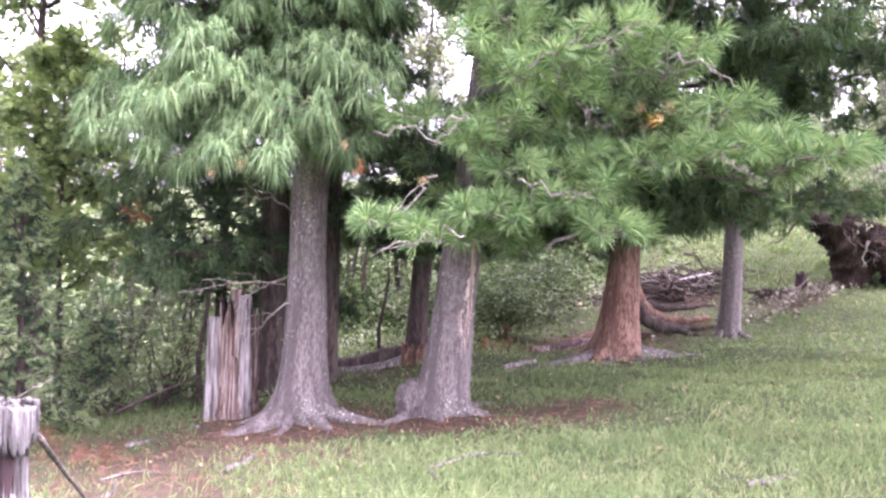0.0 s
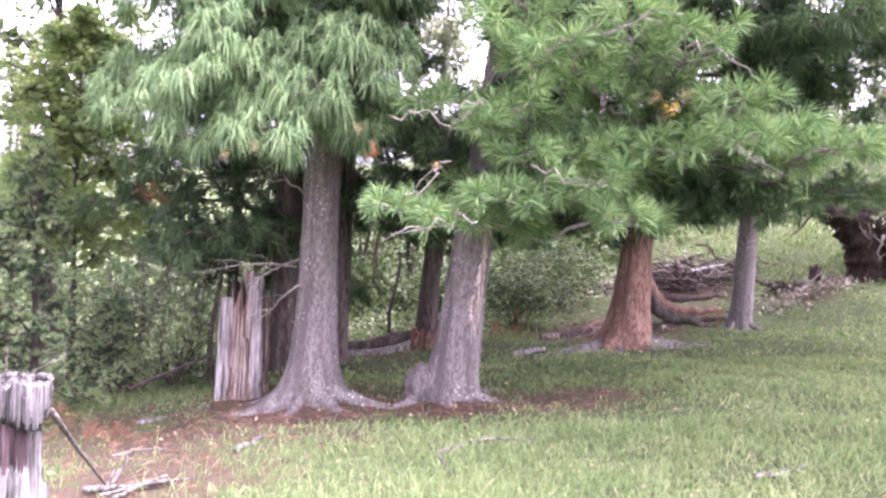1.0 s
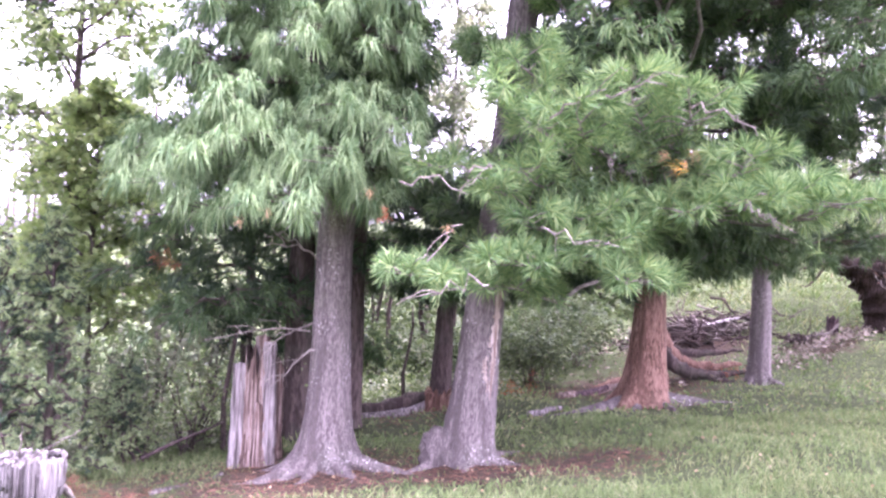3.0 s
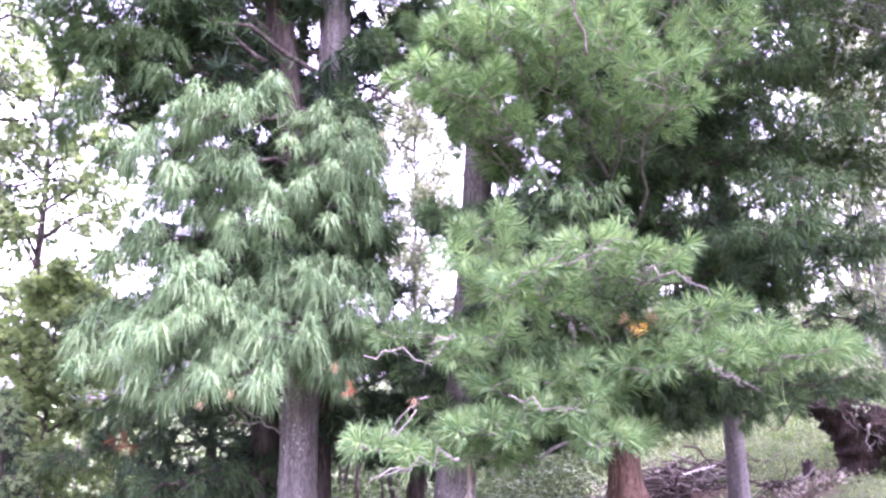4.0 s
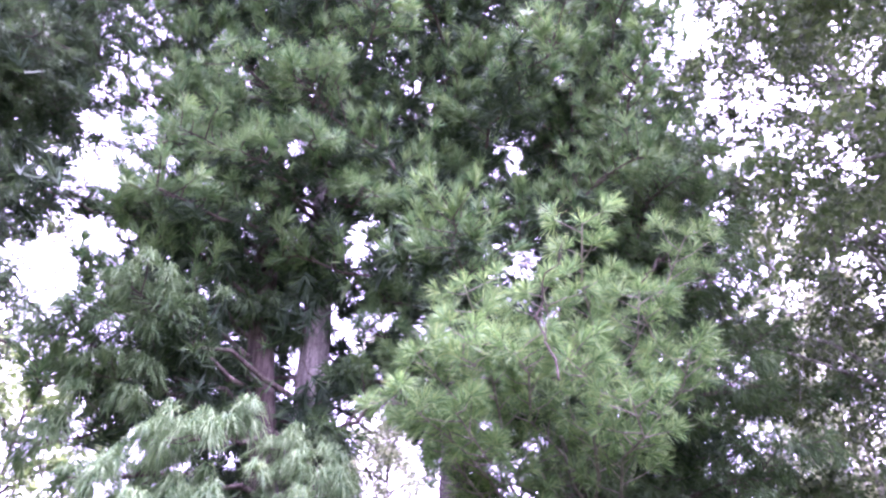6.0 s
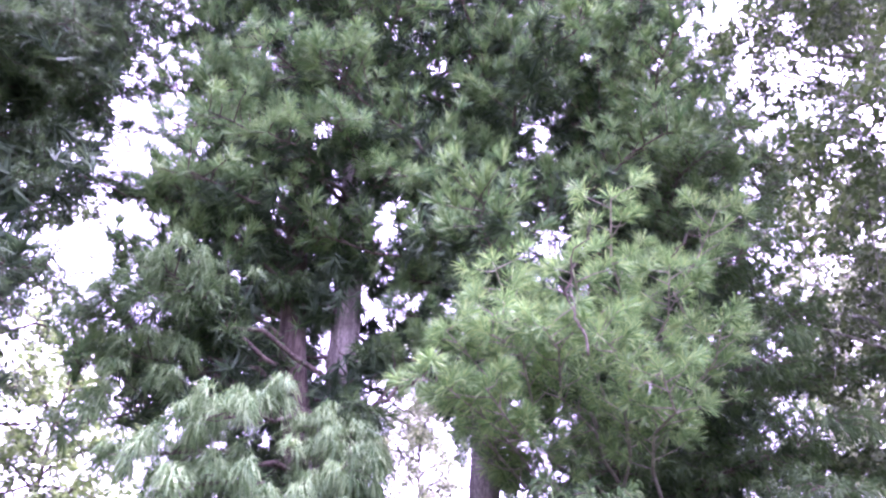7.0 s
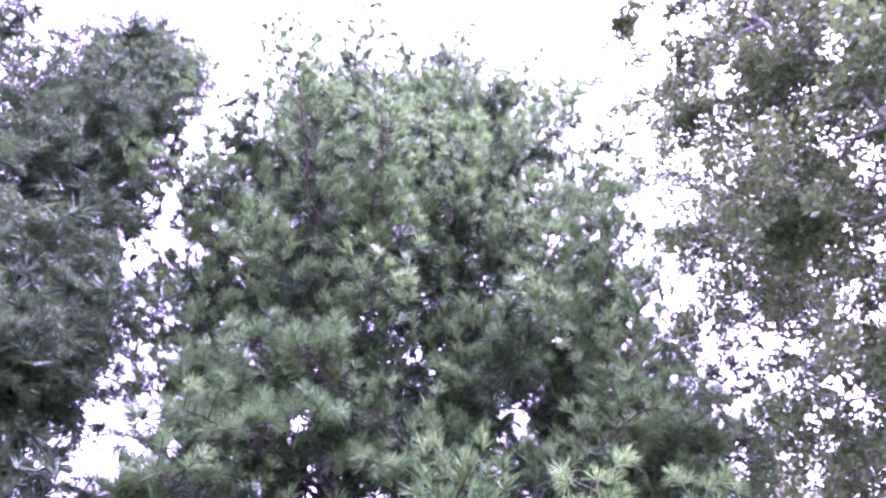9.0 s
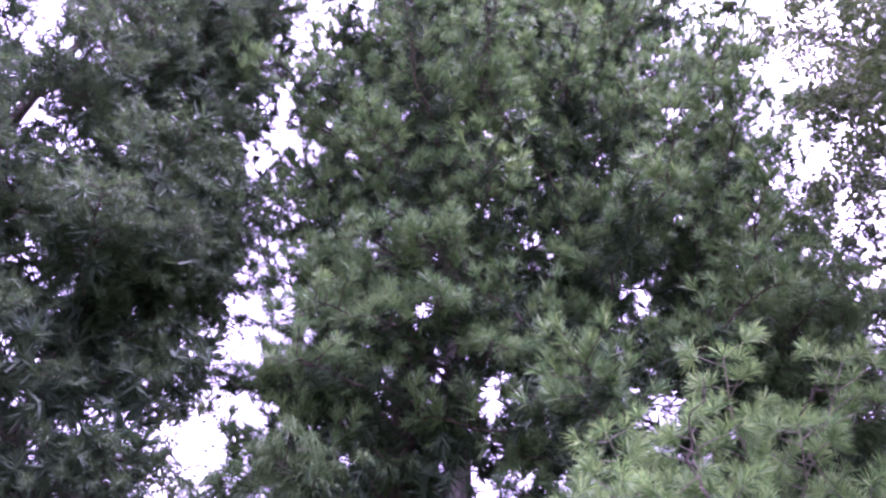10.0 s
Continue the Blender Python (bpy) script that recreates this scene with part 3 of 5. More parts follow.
    for a, b in (((-0.17, -0.1, 1.27), (-1.0, -0.6, 1.2)), ((-0.15, -0.05, 1.35), (-0.6, -0.2, 1.0)), ((-0.12, -0.1, 1.95), (-0.55, -0.45, 2.05)), ((-0.1, -0.15, 1.1), (-0.5, -0.2, 0.75)), ((-0.1, -0.1, 2.4), (-0.35, -0.75, 2.15)), ((0.1, 0, 5.2), (0.75, -0.15, 5.35)), ((0.1, 0.1, 6.3), (0.9, 0.2, 6.6))):
        stub(t, a, b)
    return t


LEANING_PINE_LINE = [(0, 0, -0.15), (0.11, 0, 1.1), (0.25, 0, 2.4), (0.45, -0.1, 4.9), (0.6, -0.1, 8), (0.7, 0, 13), (0.8, 0, 21)]


def pine_b():
    t = thing("pine_tree", on(0.03, 7.42), "leaning pine with a strip of bare wood on its trunk", "pine tree", "tall pines")
    line = LEANING_PINE_LINE
    part("trunk", trunk_mesh(line, [0.25, 0.19, 0.165, 0.14, 0.12, 0.08, 0.02], 44, 0.16, 5), BARK, t, "grey-brown furrowed trunk")
    for z0, z1, mid, half in ((0.55, 1.3, -50, 0.055), (0.85, 1.95, -42, 0.075), (1.35, 1.8, -56, 0.03), (0.7, 1.05, -62, 0.03), (1.7, 2.15, -40, 0.035)):
        g, m = Geo(), 34
        u = np.linspace(0, 1, m)
        zs = z0 + (z1 - z0) * u
        cx = np.interp(zs, [0, 1.1, 2.4], [0, 0.11, 0.25])
        wide = half * np.sin(np.pi * u) ** 0.45 * (1 + 0.3 * rng.normal(0, 1, m)) + 0.003
        a = radians(mid) + 0.12 * np.sin(u * 5 + mid)[:, None] + np.array([-1, -0.5, 0, 0.5, 1])[None] * (np.abs(wide) / 0.21)[:, None]
        r = np.interp(zs, [0, 1.1, 2.4], [0.25, 0.19, 0.165])[:, None] + np.array([-0.012, 0.01, 0.013, 0.01, -0.012])[None] + 0.02 * np.exp(-zs / 0.6)[:, None]
        v = np.stack([cx[:, None] + r * np.cos(a), r * np.sin(a), np.repeat(zs[:, None], 5, 1)], -1) + rng.normal(0, 0.003, (m, 5, 3))
        i, j = np.meshgrid(np.arange(m - 1), np.arange(4), indexing="ij")
        g.add(v, None, np.stack([i * 5 + j, i * 5 + j + 1, (i + 1) * 5 + j + 1, (i + 1) * 5 + j], -1))
        part("bare_wood_scar", g, SCAR_WOOD, t, "pale bare wood where bark is gone")
    for ang, reach, r in ((-40, 0.7, 0.07), (-100, 0.5, 0.07), (-160, 0.7, 0.08), (20, 0.7, 0.06), (120, 0.7, 0.06)):
        root(t, ang, reach, r, BARK)
    bm = bmesh.new()
    bmesh.ops.create_icosphere(bm, subdivisions=4, radius=1.0)
    for v in bm.verts:
        k = 1 + 0.25 * noise.noise(v.co * 2.5) + 0.22 * noise.noise(v.co * 7) + 0.1 * noise.noise(v.co * 16)
        v.co = Vector((-0.23 + v.co.x * 0.17 * k, -0.1 + v.co.y * 0.16 * k, 0.1 + v.co.z * 0.23 * k))
    g = Geo().add([v.co for v in bm.verts], [[v.index for v in f.verts] for f in bm.faces])
    bm.free()
    part("burl", g, BARK, t, "knobbly grey burl at the foot")
    crown(t, line, 5.2, 20.6, 48, lambda h: 2.1 + 0.4 * math.sin(h * 3) - 1.2 * max(0, h - 0.75) / 0.25, HIGH, LIMB, GREEN_NEEDLES, TOWARD, 0.15, 0.3, 0.78)
    hero(t, line, [(0.05, 6.8, 3.5, 0.35), (-0.44, 6.99, 5.86, 0.35), (-0.13, 7.0, 5.46, 0.35), (-0.54, 7.08, 5.37, 0.35), (-0.34, 6.99, 6.23, 0.35)], dict(BRUSH, core=(6, 30, 0.2, 0.03)), LIMB, GREEN_NEEDLES, 0.2, 0.05, 1.2, 0.2)
    hero(t, line, [(-0.52, 6.9, 7.48, 0.5), (-0.11, 6.9, 6.66, 0.5), (0.15, 6.9, 7.57, 0.5), (0.4, 6.9, 6.97, 0.5), (-0.12, 6.9, 8.2, 0.5), (-0.62, 6.9, 8.4, 0.5), (0.57, 6.9, 8.11, 0.5)], HIGH, LIMB, GREEN_NEEDLES, 0.4, 0.08, 1.1, 0.2)
    crown(t, line, 2.1, 3.7, 12, lambda h: 1.3, SHADE, LIMB, GREEN_NEEDLES, TOWARD, 0.3, 0.1, 0.6, skip=lambda p: p[0] < -0.9 or (p[0] < 0.3 and p[2] > 2.3))
    crown(t, line, 3.7, 6.4, 13, lambda h: 0.85, dict(SHADE, count=20), LIMB, GREEN_NEEDLES, -0.8, 0.4, 0.1, 0.42, dense=0.8, skip=lambda p: p[1] < 7.7 and p[0] < 1.0)
    return t


LOW_C = [(2.45, 9.28, 1.92, 0.6), (2.94, 9.14, 1.84, 0.6), (3.38, 9.2, 2.02, 0.6), (2.0, 8.78, 1.95, 0.6), (3.86, 9.01, 1.94, 0.6), (0.6, 8.58, 1.51, 0.6), (1.08, 8.93, 1.59, 0.6), (0.22, 8.2, 1.56, 0.6), (2.62, 9.03, 2.18, 0.6), (1.49, 9.08, 1.74, 0.6), (2.94, 9.77, 1.67, 0.65), (3.51, 9.79, 1.66, 0.65), (2.45, 9.49, 1.65, 0.65), (4.01, 9.81, 1.72, 0.65), (3.19, 9.48, 1.82, 0.65)]


LARGE_PINE_LINE = [(0, 0, -0.15), (0.08, 0, 1.5), (0.15, -0.1, 3), (0.1, -0.4, 7), (0.0, -0.8, 12), (0.2, -1.6, 23)]


def pine_c():
    t = thing("pine_tree", on(2.41, 10.43), "large pine with reddish trunk and long bright green boughs", "pine tree", "tall pines")
    line = LARGE_PINE_LINE
    part("trunk", trunk_mesh(line, [0.25, 0.19, 0.175, 0.16, 0.12, 0.02], 48, 0.38, 5, 0.05, 0.4), BARK_RED, t, "reddish-brown furrowed trunk")
    for ang, reach, r in ((-20, 1.15, 0.15), (-70, 0.6, 0.11), (-166, 1.3, 0.13), (-125, 0.6, 0.11), (40, 1.0, 0.08)):
        root(t, ang, reach, r, BARK)
    hero(t, line, [(-0.6, 5.6, 1.52, 0.42), (-0.2, 5.5, 1.4, 0.36), (0.15, 5.55, 1.6, 0.42), (0.5, 5.6, 1.58, 0.4), (0.95, 5.6, 1.75, 0.42), (1.15, 5.55, 1.5, 0.36), (0.9, 5.8, 2.0, 0.45), (1.6, 5.7, 2.05, 0.45), (2.0, 5.6, 2.15, 0.5), (2.35, 5.6, 2.2, 0.5), (2.75, 5.6, 2.15, 0.45), (3.1, 5.9, 2.2, 0.45), (2.1, 5.8, 2.5, 0.5)], BRUSH, TWIG, LIT_NEEDLES, -0.35, -0.05, 0.72, 0.62)
    hero(t, line, [(0.35, 5.5, 2.3, 0.4), (-0.35, 6.0, 2.35, 0.35), (0.7, 5.3, 2.7, 0.5), (1.05, 5.2, 2.85, 0.5), (1.5, 5.4, 2.9, 0.5), (0.2, 5.5, 2.85, 0.4), (0.35, 5.4, 4.2, 0.45), (0.05, 5.4, 4.2, 0.4), (0.8, 5.1, 4.55, 0.55), (1.2, 5.1, 4.5, 0.55), (1.7, 5.3, 4.3, 0.55), (1.05, 5.0, 5.1, 0.5), (1.45, 5.0, 5.75, 0.5)], BRUSH, TWIG, LIT_NEEDLES, 0.5, 0.0, 0.66, 0.62)
    hero(t, line, [(1.9, 5.2, 5.2, 0.5), (2.4, 5.6, 4.9, 0.6), (2.6, 5.6, 6.1, 0.6), (-0.15, 5.4, 4.3, 0.4), (0.4, 5.3, 4.6, 0.45), (0.4, 5.6, 1.95, 0.45), (0.1, 5.7, 2.15, 0.4), (0.45, 5.4, 2.6, 0.45), (0.3, 5.6, 3.1, 0.4), (0.3, 5.4, 4.95, 0.45), (0.05, 5.4, 4.7, 0.4), (0.45, 5.3, 5.3, 0.45)], BRUSH, TWIG, LIT_NEEDLES, 0.5, 0.0, 0.66, 0.62)
    o = np.array(t.location)
    for a, b, r in (((-0.49, 5.28, 2.15), (-0.02, 5.3, 2.08), 0.011), ((0.14, 5.3, 2.27), (-0.01, 5.3, 2.17), 0.012), ((-0.05, 5.35, 1.87), (-0.28, 5.29, 1.6), 0.012), ((0.15, 5.3, 1.46), (-0.25, 5.25, 1.37), 0.012), ((0.92, 5.22, 2.35), (0.95, 5.2, 2.2), 0.009), ((1.44, 5.1, 2.69), (1.83, 4.97, 2.5), 0.012), ((0.52, 5.2, 2.61), (0.88, 5.15, 2.81), 0.013), ((0.88, 5.15, 2.77), (1.26, 5.05, 2.82), 0.013), ((0.5, 5.28, 1.87), (0.71, 5.2, 1.76), 0.01), ((1.77, 5.0, 2.02), (1.94, 4.93, 1.92), 0.01), ((1.06, 4.85, 4.18), (0.9, 4.8, 4.73), 0.016), ((0.95, 4.95, 4.75), (1.18, 4.8, 5.28), 0.014), ((1.84, 4.97, 5.11), (2.09, 4.87, 5.26), 0.011)):
        stub(t, np.array(a) - o, np.array(b) - o, 0.68 * r, LIMB if a[2] > 4 else TWIG, 2)
    # boughs in shade, darkened through their needle colour
    hero(t, line, [(3.6, 7.1, 8.3, 0.8), (3.3, 6.8, 7.1, 0.8), (3.85, 7.5, 10.1, 0.8), (4.1, 8.0, 12.0, 0.8), (3.9, 7.1, 8.9, 0.8), (4.0, 7.5, 7.7, 0.8), (4.2, 7.7, 10.9, 0.8), (3.9, 7.0, 4.6, 0.7), (3.6, 6.8, 3.9, 0.7), (3.5, 6.6, 5.3, 0.7), (4.0, 7.2, 6.0, 0.7), (3.3, 6.4, 6.4, 0.7), (3.6, 6.6, 7.2, 0.7), (3.3, 6.5, 3.4, 0.6), (3.4, 6.2, 7.8, 0.7)], SHADE, LIMB, DARK_SHADED_NEEDLES, 0.2, 0.1)
    hero(t, line, [(1.54, 8.6, 4.31, 0.7), (1.9, 8.6, 4.94, 0.7), (2.13, 8.6, 4.23, 0.7), (2.43, 8.6, 4.72, 0.7), (1.26, 8.6, 3.9, 0.7), (2.72, 8.6, 4.02, 0.7), (1.86, 8.6, 5.51, 0.7), (4.04, 8.6, 5.16, 0.8), (3.6, 8.6, 5.6, 0.8), (4.47, 8.6, 5.75, 0.8), (3.11, 8.6, 4.89, 0.8), (2.43, 8.6, 4.75, 0.8)], SHADE, LIMB, DARK_SHADED_NEEDLES, 0.3, 0.1, 1.0, 0.25)
    hero(t, line, LOW_C, SHADE, LIMB, DARK_SHADED_NEEDLES, -0.2, 0.15, 1.0, 0.3)
    crown(t, line, 1.9, 7.4, 36, lambda h: 3.2 - 0.3 * h, SHADE, LIMB, DARK_SHADED_NEEDLES, -0.7, 0.3, 0.1, 0.95, skip=lambda p: p[0] < 0.6 + 0.05 * p[2])
    crown(t, line, 7.4, 22.4, 68, lambda h: 3.4 - 0.7 * h - 1.6 * max(0, h - 0.8) / 0.2, HIGH, LIMB, GREEN_NEEDLES, TOWARD, 0.25, 0.22, 0.82)
    return t


def pine_d():
    t = thing("pine_tree", on(4.6, 12.15), "slender dark pine further up the slope", "pine tree", "tall pines")
    line = [(0, 0, -0.15), (0.02, 0, 2), (0.1, 0, 6), (0.1, 0, 13)]
    part("trunk", trunk_mesh(line, [0.165, 0.135, 0.1, 0.02], 32, 0.09, 4), BARK, t, "grey-brown trunk")
    for ang, reach, r in ((-60, 0.5, 0.05), (-150, 0.4, 0.05), (30, 0.4, 0.05)):
        root(t, ang, reach, r, BARK)
    hero(t, line, [(4.84, 11.3, 3.61, 0.7), (5.34, 11.3, 3.55, 0.7), (5.82, 11.3, 3.82, 0.7), (4.57, 11.3, 4.09, 0.7), (5.46, 11.3, 4.29, 0.7), (4.17, 11.3, 3.75, 0.7)], SHADE, LIMB, DARK_SHADED_NEEDLES, 0.2, 0.1, 1.0, 0.2)
    crown(t, line, 1.9, 12.6, 42, lambda h: 2.7 - 1.7 * h, SHADE, LIMB, DARK_SHADED_NEEDLES, TOWARD, 0.2, 0.05, 0.9, skip=lambda p: p[0] > 6.3 and p[2] > 2.4)
    return t


def back_pine(x, y, tall, r, z0, n, reach, needles=DARK_SHADED_NEEDLES, skip=None, style=SHADE):
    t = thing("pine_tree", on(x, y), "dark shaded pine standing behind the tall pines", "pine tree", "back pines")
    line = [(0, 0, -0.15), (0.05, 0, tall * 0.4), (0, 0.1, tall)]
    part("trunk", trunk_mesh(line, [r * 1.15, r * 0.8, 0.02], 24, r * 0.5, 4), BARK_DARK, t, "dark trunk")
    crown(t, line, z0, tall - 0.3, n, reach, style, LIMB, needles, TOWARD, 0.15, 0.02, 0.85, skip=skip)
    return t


def spruce(x, y, tall, r, z0, n, reach, lab, needles=SPRUCE_NEEDLES, slope=-0.1, style=SPRAY, spread=0.6, dense=1.0, line=None, skip=None):
    t = thing("spruce_tree", on(x, y), lab, "spruce tree", "spruces")
    line = line or [(0, 0, -0.15), (0.0, 0, tall * 0.5), (0, 0, tall)]
    part("trunk", trunk_mesh(line, [r * 1.1, r * 0.7, 0.012], 20, r * 0.3, 4), BARK_DARK, t, "dark scaly trunk")
    crown(t, line, z0, tall - 0.1, n, reach, style, BARK_DARK, needles, None, 0, slope, spread, 0.1, dense, skip)
    return t


def leaf_tree(x, y, tall, r, z0, limbs, reach, leaves_per, size, leaf_mat, wood, lab, hang=0.0, group="broadleaf trees", name="broadleaf_tree", skip=None, lean=(0, 0)):
    """A broadleaf tree: trunk, rising limbs that fork, and loose sprays of leaves on each."""
    t = thing(name, on(x, y), lab, "tree", group)
    line = np.array([(0, 0, -0.15), (lean[0] * 0.4, lean[1] * 0.4, tall * 0.5), (lean[0], lean[1], tall)], float)
    part("trunk", trunk_mesh(line, [r * 1.1, r * 0.65, 0.015], 24, r * 0.4, 4), wood, t)
    for k in range(limbs):
        h = (k + rng.uniform(0, 0.9)) / limbs
        z = z0 + (tall - z0) * h
        az = k * 2.39996 + rng.uniform(-0.4, 0.4)
        L = reach(h) * rng.uniform(0.7, 1.15)
        c = np.array([np.interp(z, line[:, 2], line[:, q]) for q in range(3)])
        tip = c + [L * math.cos(az), L * math.sin(az), L * rng.uniform(0.15, 0.6)]
        if skip and skip(tip + np.array(t.location)):
            continue
        p = bend(c, tip, 0.1 * L, 8, 0.03 * L)
        g, f = Geo(), Geo()
        tube(g, p, np.linspace(0.012 + 0.012 * L, 0.006, 8), 5, 0.08)
        at = []
        for q in range(13):
            i = rng.integers(2, 8)
            e = p[i] + rng.normal(0, 1, 3) * 0.3 * L * [1, 1, 0.7] + [0, 0, -hang * rng.uniform(0.2, 1) * L * 0.6]
            s = bend(p[i], e, 0.06 * L, 6, 0.02 * L)
            tube(g, s, np.linspace(0.008, 0.003, 6), 4, 0, False)
            m = leaves_per // 13
            u = rng.uniform(0.15, 1.0, m)
            at.append(np.stack([np.interp(u * 5, np.arange(6), s[:, w]) for w in range(3)], -1) + rng.normal(0, 0.045 + 0.014 * L, (m, 3)))
        limb = part("limb", g, wood, t)
        leaf_cloud(f, np.concatenate(at), size, 0.6 + hang)
        part("foliage", f, leaf_mat, limb, "", False)
    return t


def bush(x, y, tall, wide, n, size, leaf_mat, lab, stems=9, group="undergrowth", name="bush"):
    t = thing(name, on(x, y), lab, "bush", group)
    g, f, at = Geo(), Geo(), []
    for k in range(stems):
        az, s = rng.uniform(0, 6.28), rng.uniform(0.3, 1)
        e = np.array([wide * s * math.cos(az), wide * s * math.sin(az), tall * rng.uniform(0.55, 1.0)])
        p = bend((rng.normal(0, 0.06), rng.normal(0, 0.06), -0.05), e, 0.1, 7, 0.04)
        tube(g, p, np.linspace(0.014, 0.004, 7), 5, 0.1)
        m = n // stems
        u = rng.uniform(0.25, 1.0, m) ** 0.8
        at.append(np.stack([np.interp(u * 6, np.arange(7), p[:, w]) for w in range(3)], -1) + rng.normal(0, 1, (m, 3)) * [0.2 * wide + 0.08, 0.2 * wide + 0.08, 0.1 * tall])
    part("stem", g, BARK_DARK, t)
    at = np.concatenate(at)
    at[:, 2] = np.maximum(at[:, 2], 0.05)
    leaf_cloud(f, at, size, 0.5)
    part("foliage", f, leaf_mat, t, "", False)
    return t


forked_pine = pine_a()
leaning_pine = pine_b()
large_pine = pine_c()
pine_d()
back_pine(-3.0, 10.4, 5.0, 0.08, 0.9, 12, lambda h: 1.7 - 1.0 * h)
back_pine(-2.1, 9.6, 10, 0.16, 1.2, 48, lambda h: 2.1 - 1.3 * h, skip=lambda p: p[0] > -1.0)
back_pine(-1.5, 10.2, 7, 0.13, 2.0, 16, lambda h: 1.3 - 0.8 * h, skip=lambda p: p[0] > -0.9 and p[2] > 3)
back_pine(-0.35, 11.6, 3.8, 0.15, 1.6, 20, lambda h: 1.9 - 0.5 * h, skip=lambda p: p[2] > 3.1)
tall_spruce = spruce(-5.0, 5.5, 18.5, 0.13, 3.6, 84, lambda h: 2.45 - 0.85 * h - 0.9 * max(0, h - 0.8) / 0.2, "tall dark spruce with dense grey-green sprays", spread=1.0, slope=0.05, dense=1.35, skip=lambda p: (p[2] > 8 and p[0] > -3.5) or (p[2] < 6.4 and p[0] > -4.1), style=dict(SPRAY, core=(26, 48, 0.25, 0.034), gap=0.115, len=0.12, count=28, width=0.0115))
hero(tall_spruce, [(0, 0, -0.15), (0, 0, 18.5)], [(-3.94, 5.9, 9.29, 0.9), (-3.31, 5.9, 8.88, 0.9), (-3.35, 5.9, 8.2, 0.9), (-3.21, 5.9, 9.4, 0.9), (-3.68, 5.9, 7.75, 0.9), (-4.06, 5.9, 8.48, 0.9), (-4.55, 5.6, 8.61, 0.8), (-4.03, 5.6, 8.8, 0.8), (-3.45, 5.6, 8.51, 0.8), (-3.88, 5.6, 7.78, 0.8), (-4.05, 5.6, 6.96, 0.8), (-3.84, 5.6, 6.3, 0.8), (-3.44, 5.6, 5.46, 0.8), (-3.56, 5.6, 5.05, 0.8), (-4.41, 5.4, 14.96, 0.8), (-4.21, 5.4, 12.69, 0.8), (-3.78, 5.4, 10.79, 0.8), (-5.81, 5.4, 15.57, 0.8), (-3.69, 5.4, 9.45, 0.8)], dict(SPRAY, core=(26, 48, 0.25, 0.034), gap=0.115, len=0.12, count=28, width=0.0115), BARK_DARK, SPRUCE_NEEDLES, 0.1, 0.1, 1.2, 0.3)
spruce(-6.3, 4.3, 16, 0.15, 4.5, 26, lambda h: 2.5 - 0.9 * h, "tall dark spruce with dense grey-green sprays", spread=1.0, slope=0.05, dense=1.2, style=dict(SPRAY, core=(15, 50, 0.26, 0.03), gap=0.14, len=0.14, count=24, width=0.014))
spruce(-4.26, 7.80, 2.64, 0.042, 0.15, 38, lambda h: 0.85 - 0.80 * h, "young green spruce at the edge of the woods", YOUNG_NEEDLES, spread=0.24, slope=0.06, dense=1.5, style=YOUNG)
spruce(-4.54, 7.40, 2.18, 0.035, 0.15, 33, lambda h: 0.9 - 0.85 * h, "young green spruce at the edge of the woods", YOUNG_NEEDLES, spread=0.23, slope=0.06, dense=1.5, style=YOUNG)
spruce(-3.82, 8.60, 1.06, 0.017, 0.15, 22, lambda h: 0.6 - 0.55 * h, "young green spruce at the edge of the woods", YOUNG_NEEDLES, spread=0.19, slope=0.06, dense=1.5, style=YOUNG)
spruce(-5.60, 8.40, 3.23, 0.052, 0.15, 44, lambda h: 1.0 - 0.95 * h, "young green spruce at the edge of the woods", YOUNG_NEEDLES, spread=0.26, slope=0.06, dense=1.5, style=YOUNG)
leaf_tree(7.2, 8.4, 17, 0.1, 3.2, 54, lambda h: 2.95 - 0.8 * h, 1600, 0.1, LEAVES_DARK, BARK_BIRCH, "tall birch with fine hanging leaves", 0.6)
leaf_tree(5.6, 3.6, 15, 0.1, 4.6, 46, lambda h: 2.7 - 0.5 * h, 2300, 0.095, LEAVES_MID, BARK_BIRCH, "broadleaf tree with large green leaves", 0.5, skip=lambda p: p[0] < 3.6)
leaf_tree(7.7, 12.0, 9.5, 0.07, 2.2, 34, lambda h: 2.1 - 0.9 * h, 560, 0.09, LEAVES_PALE, BARK_BIRCH, "pale birch with hanging strands of leaves", 0.8)
leaf_tree(8.6, 14.5, 13, 0.12, 1.6, 34, lambda h: 2.6 - 0.9 * h, 620, 0.11, LEAVES_PALE, BARK_BIRCH, "pale birch with hanging strands of leaves", 1.0)
leaf_tree(-4.87, 9.8, 4.6, 0.04, 1.4, 24, lambda h: 1.0 - 0.5 * h, 420, 0.11, LEAVES_YELLOW, BARK_DARK, "small tree with light yellow-green leaves", 0.2)
leaf_tree(-6.3, 9.2, 11.5, 0.06, 5.2, 22, lambda h: 1.7 - 0.7 * h, 300, 0.09, LEAVES_DARK, BARK_DARK, "thin broadleaf tree behind the spruce", 0.2)
leaf_tree(-0.4, 15.5, 11.0, 0.05, 2.5, 36, lambda h: 1.9 - 0.8 * h, 800, 0.1, LEAVES_PALE, BARK_BIRCH, "slim pale birch behind the tall pines", 0.5)
leaf_tree(-6.6, 12.5, 9.5, 0.1, 1.5, 30, lambda h: 2.1 - 1.0 * h, 400, 0.14, LEAVES, BARK_DARK, "thin broadleaf tree in the woods", 0.2)

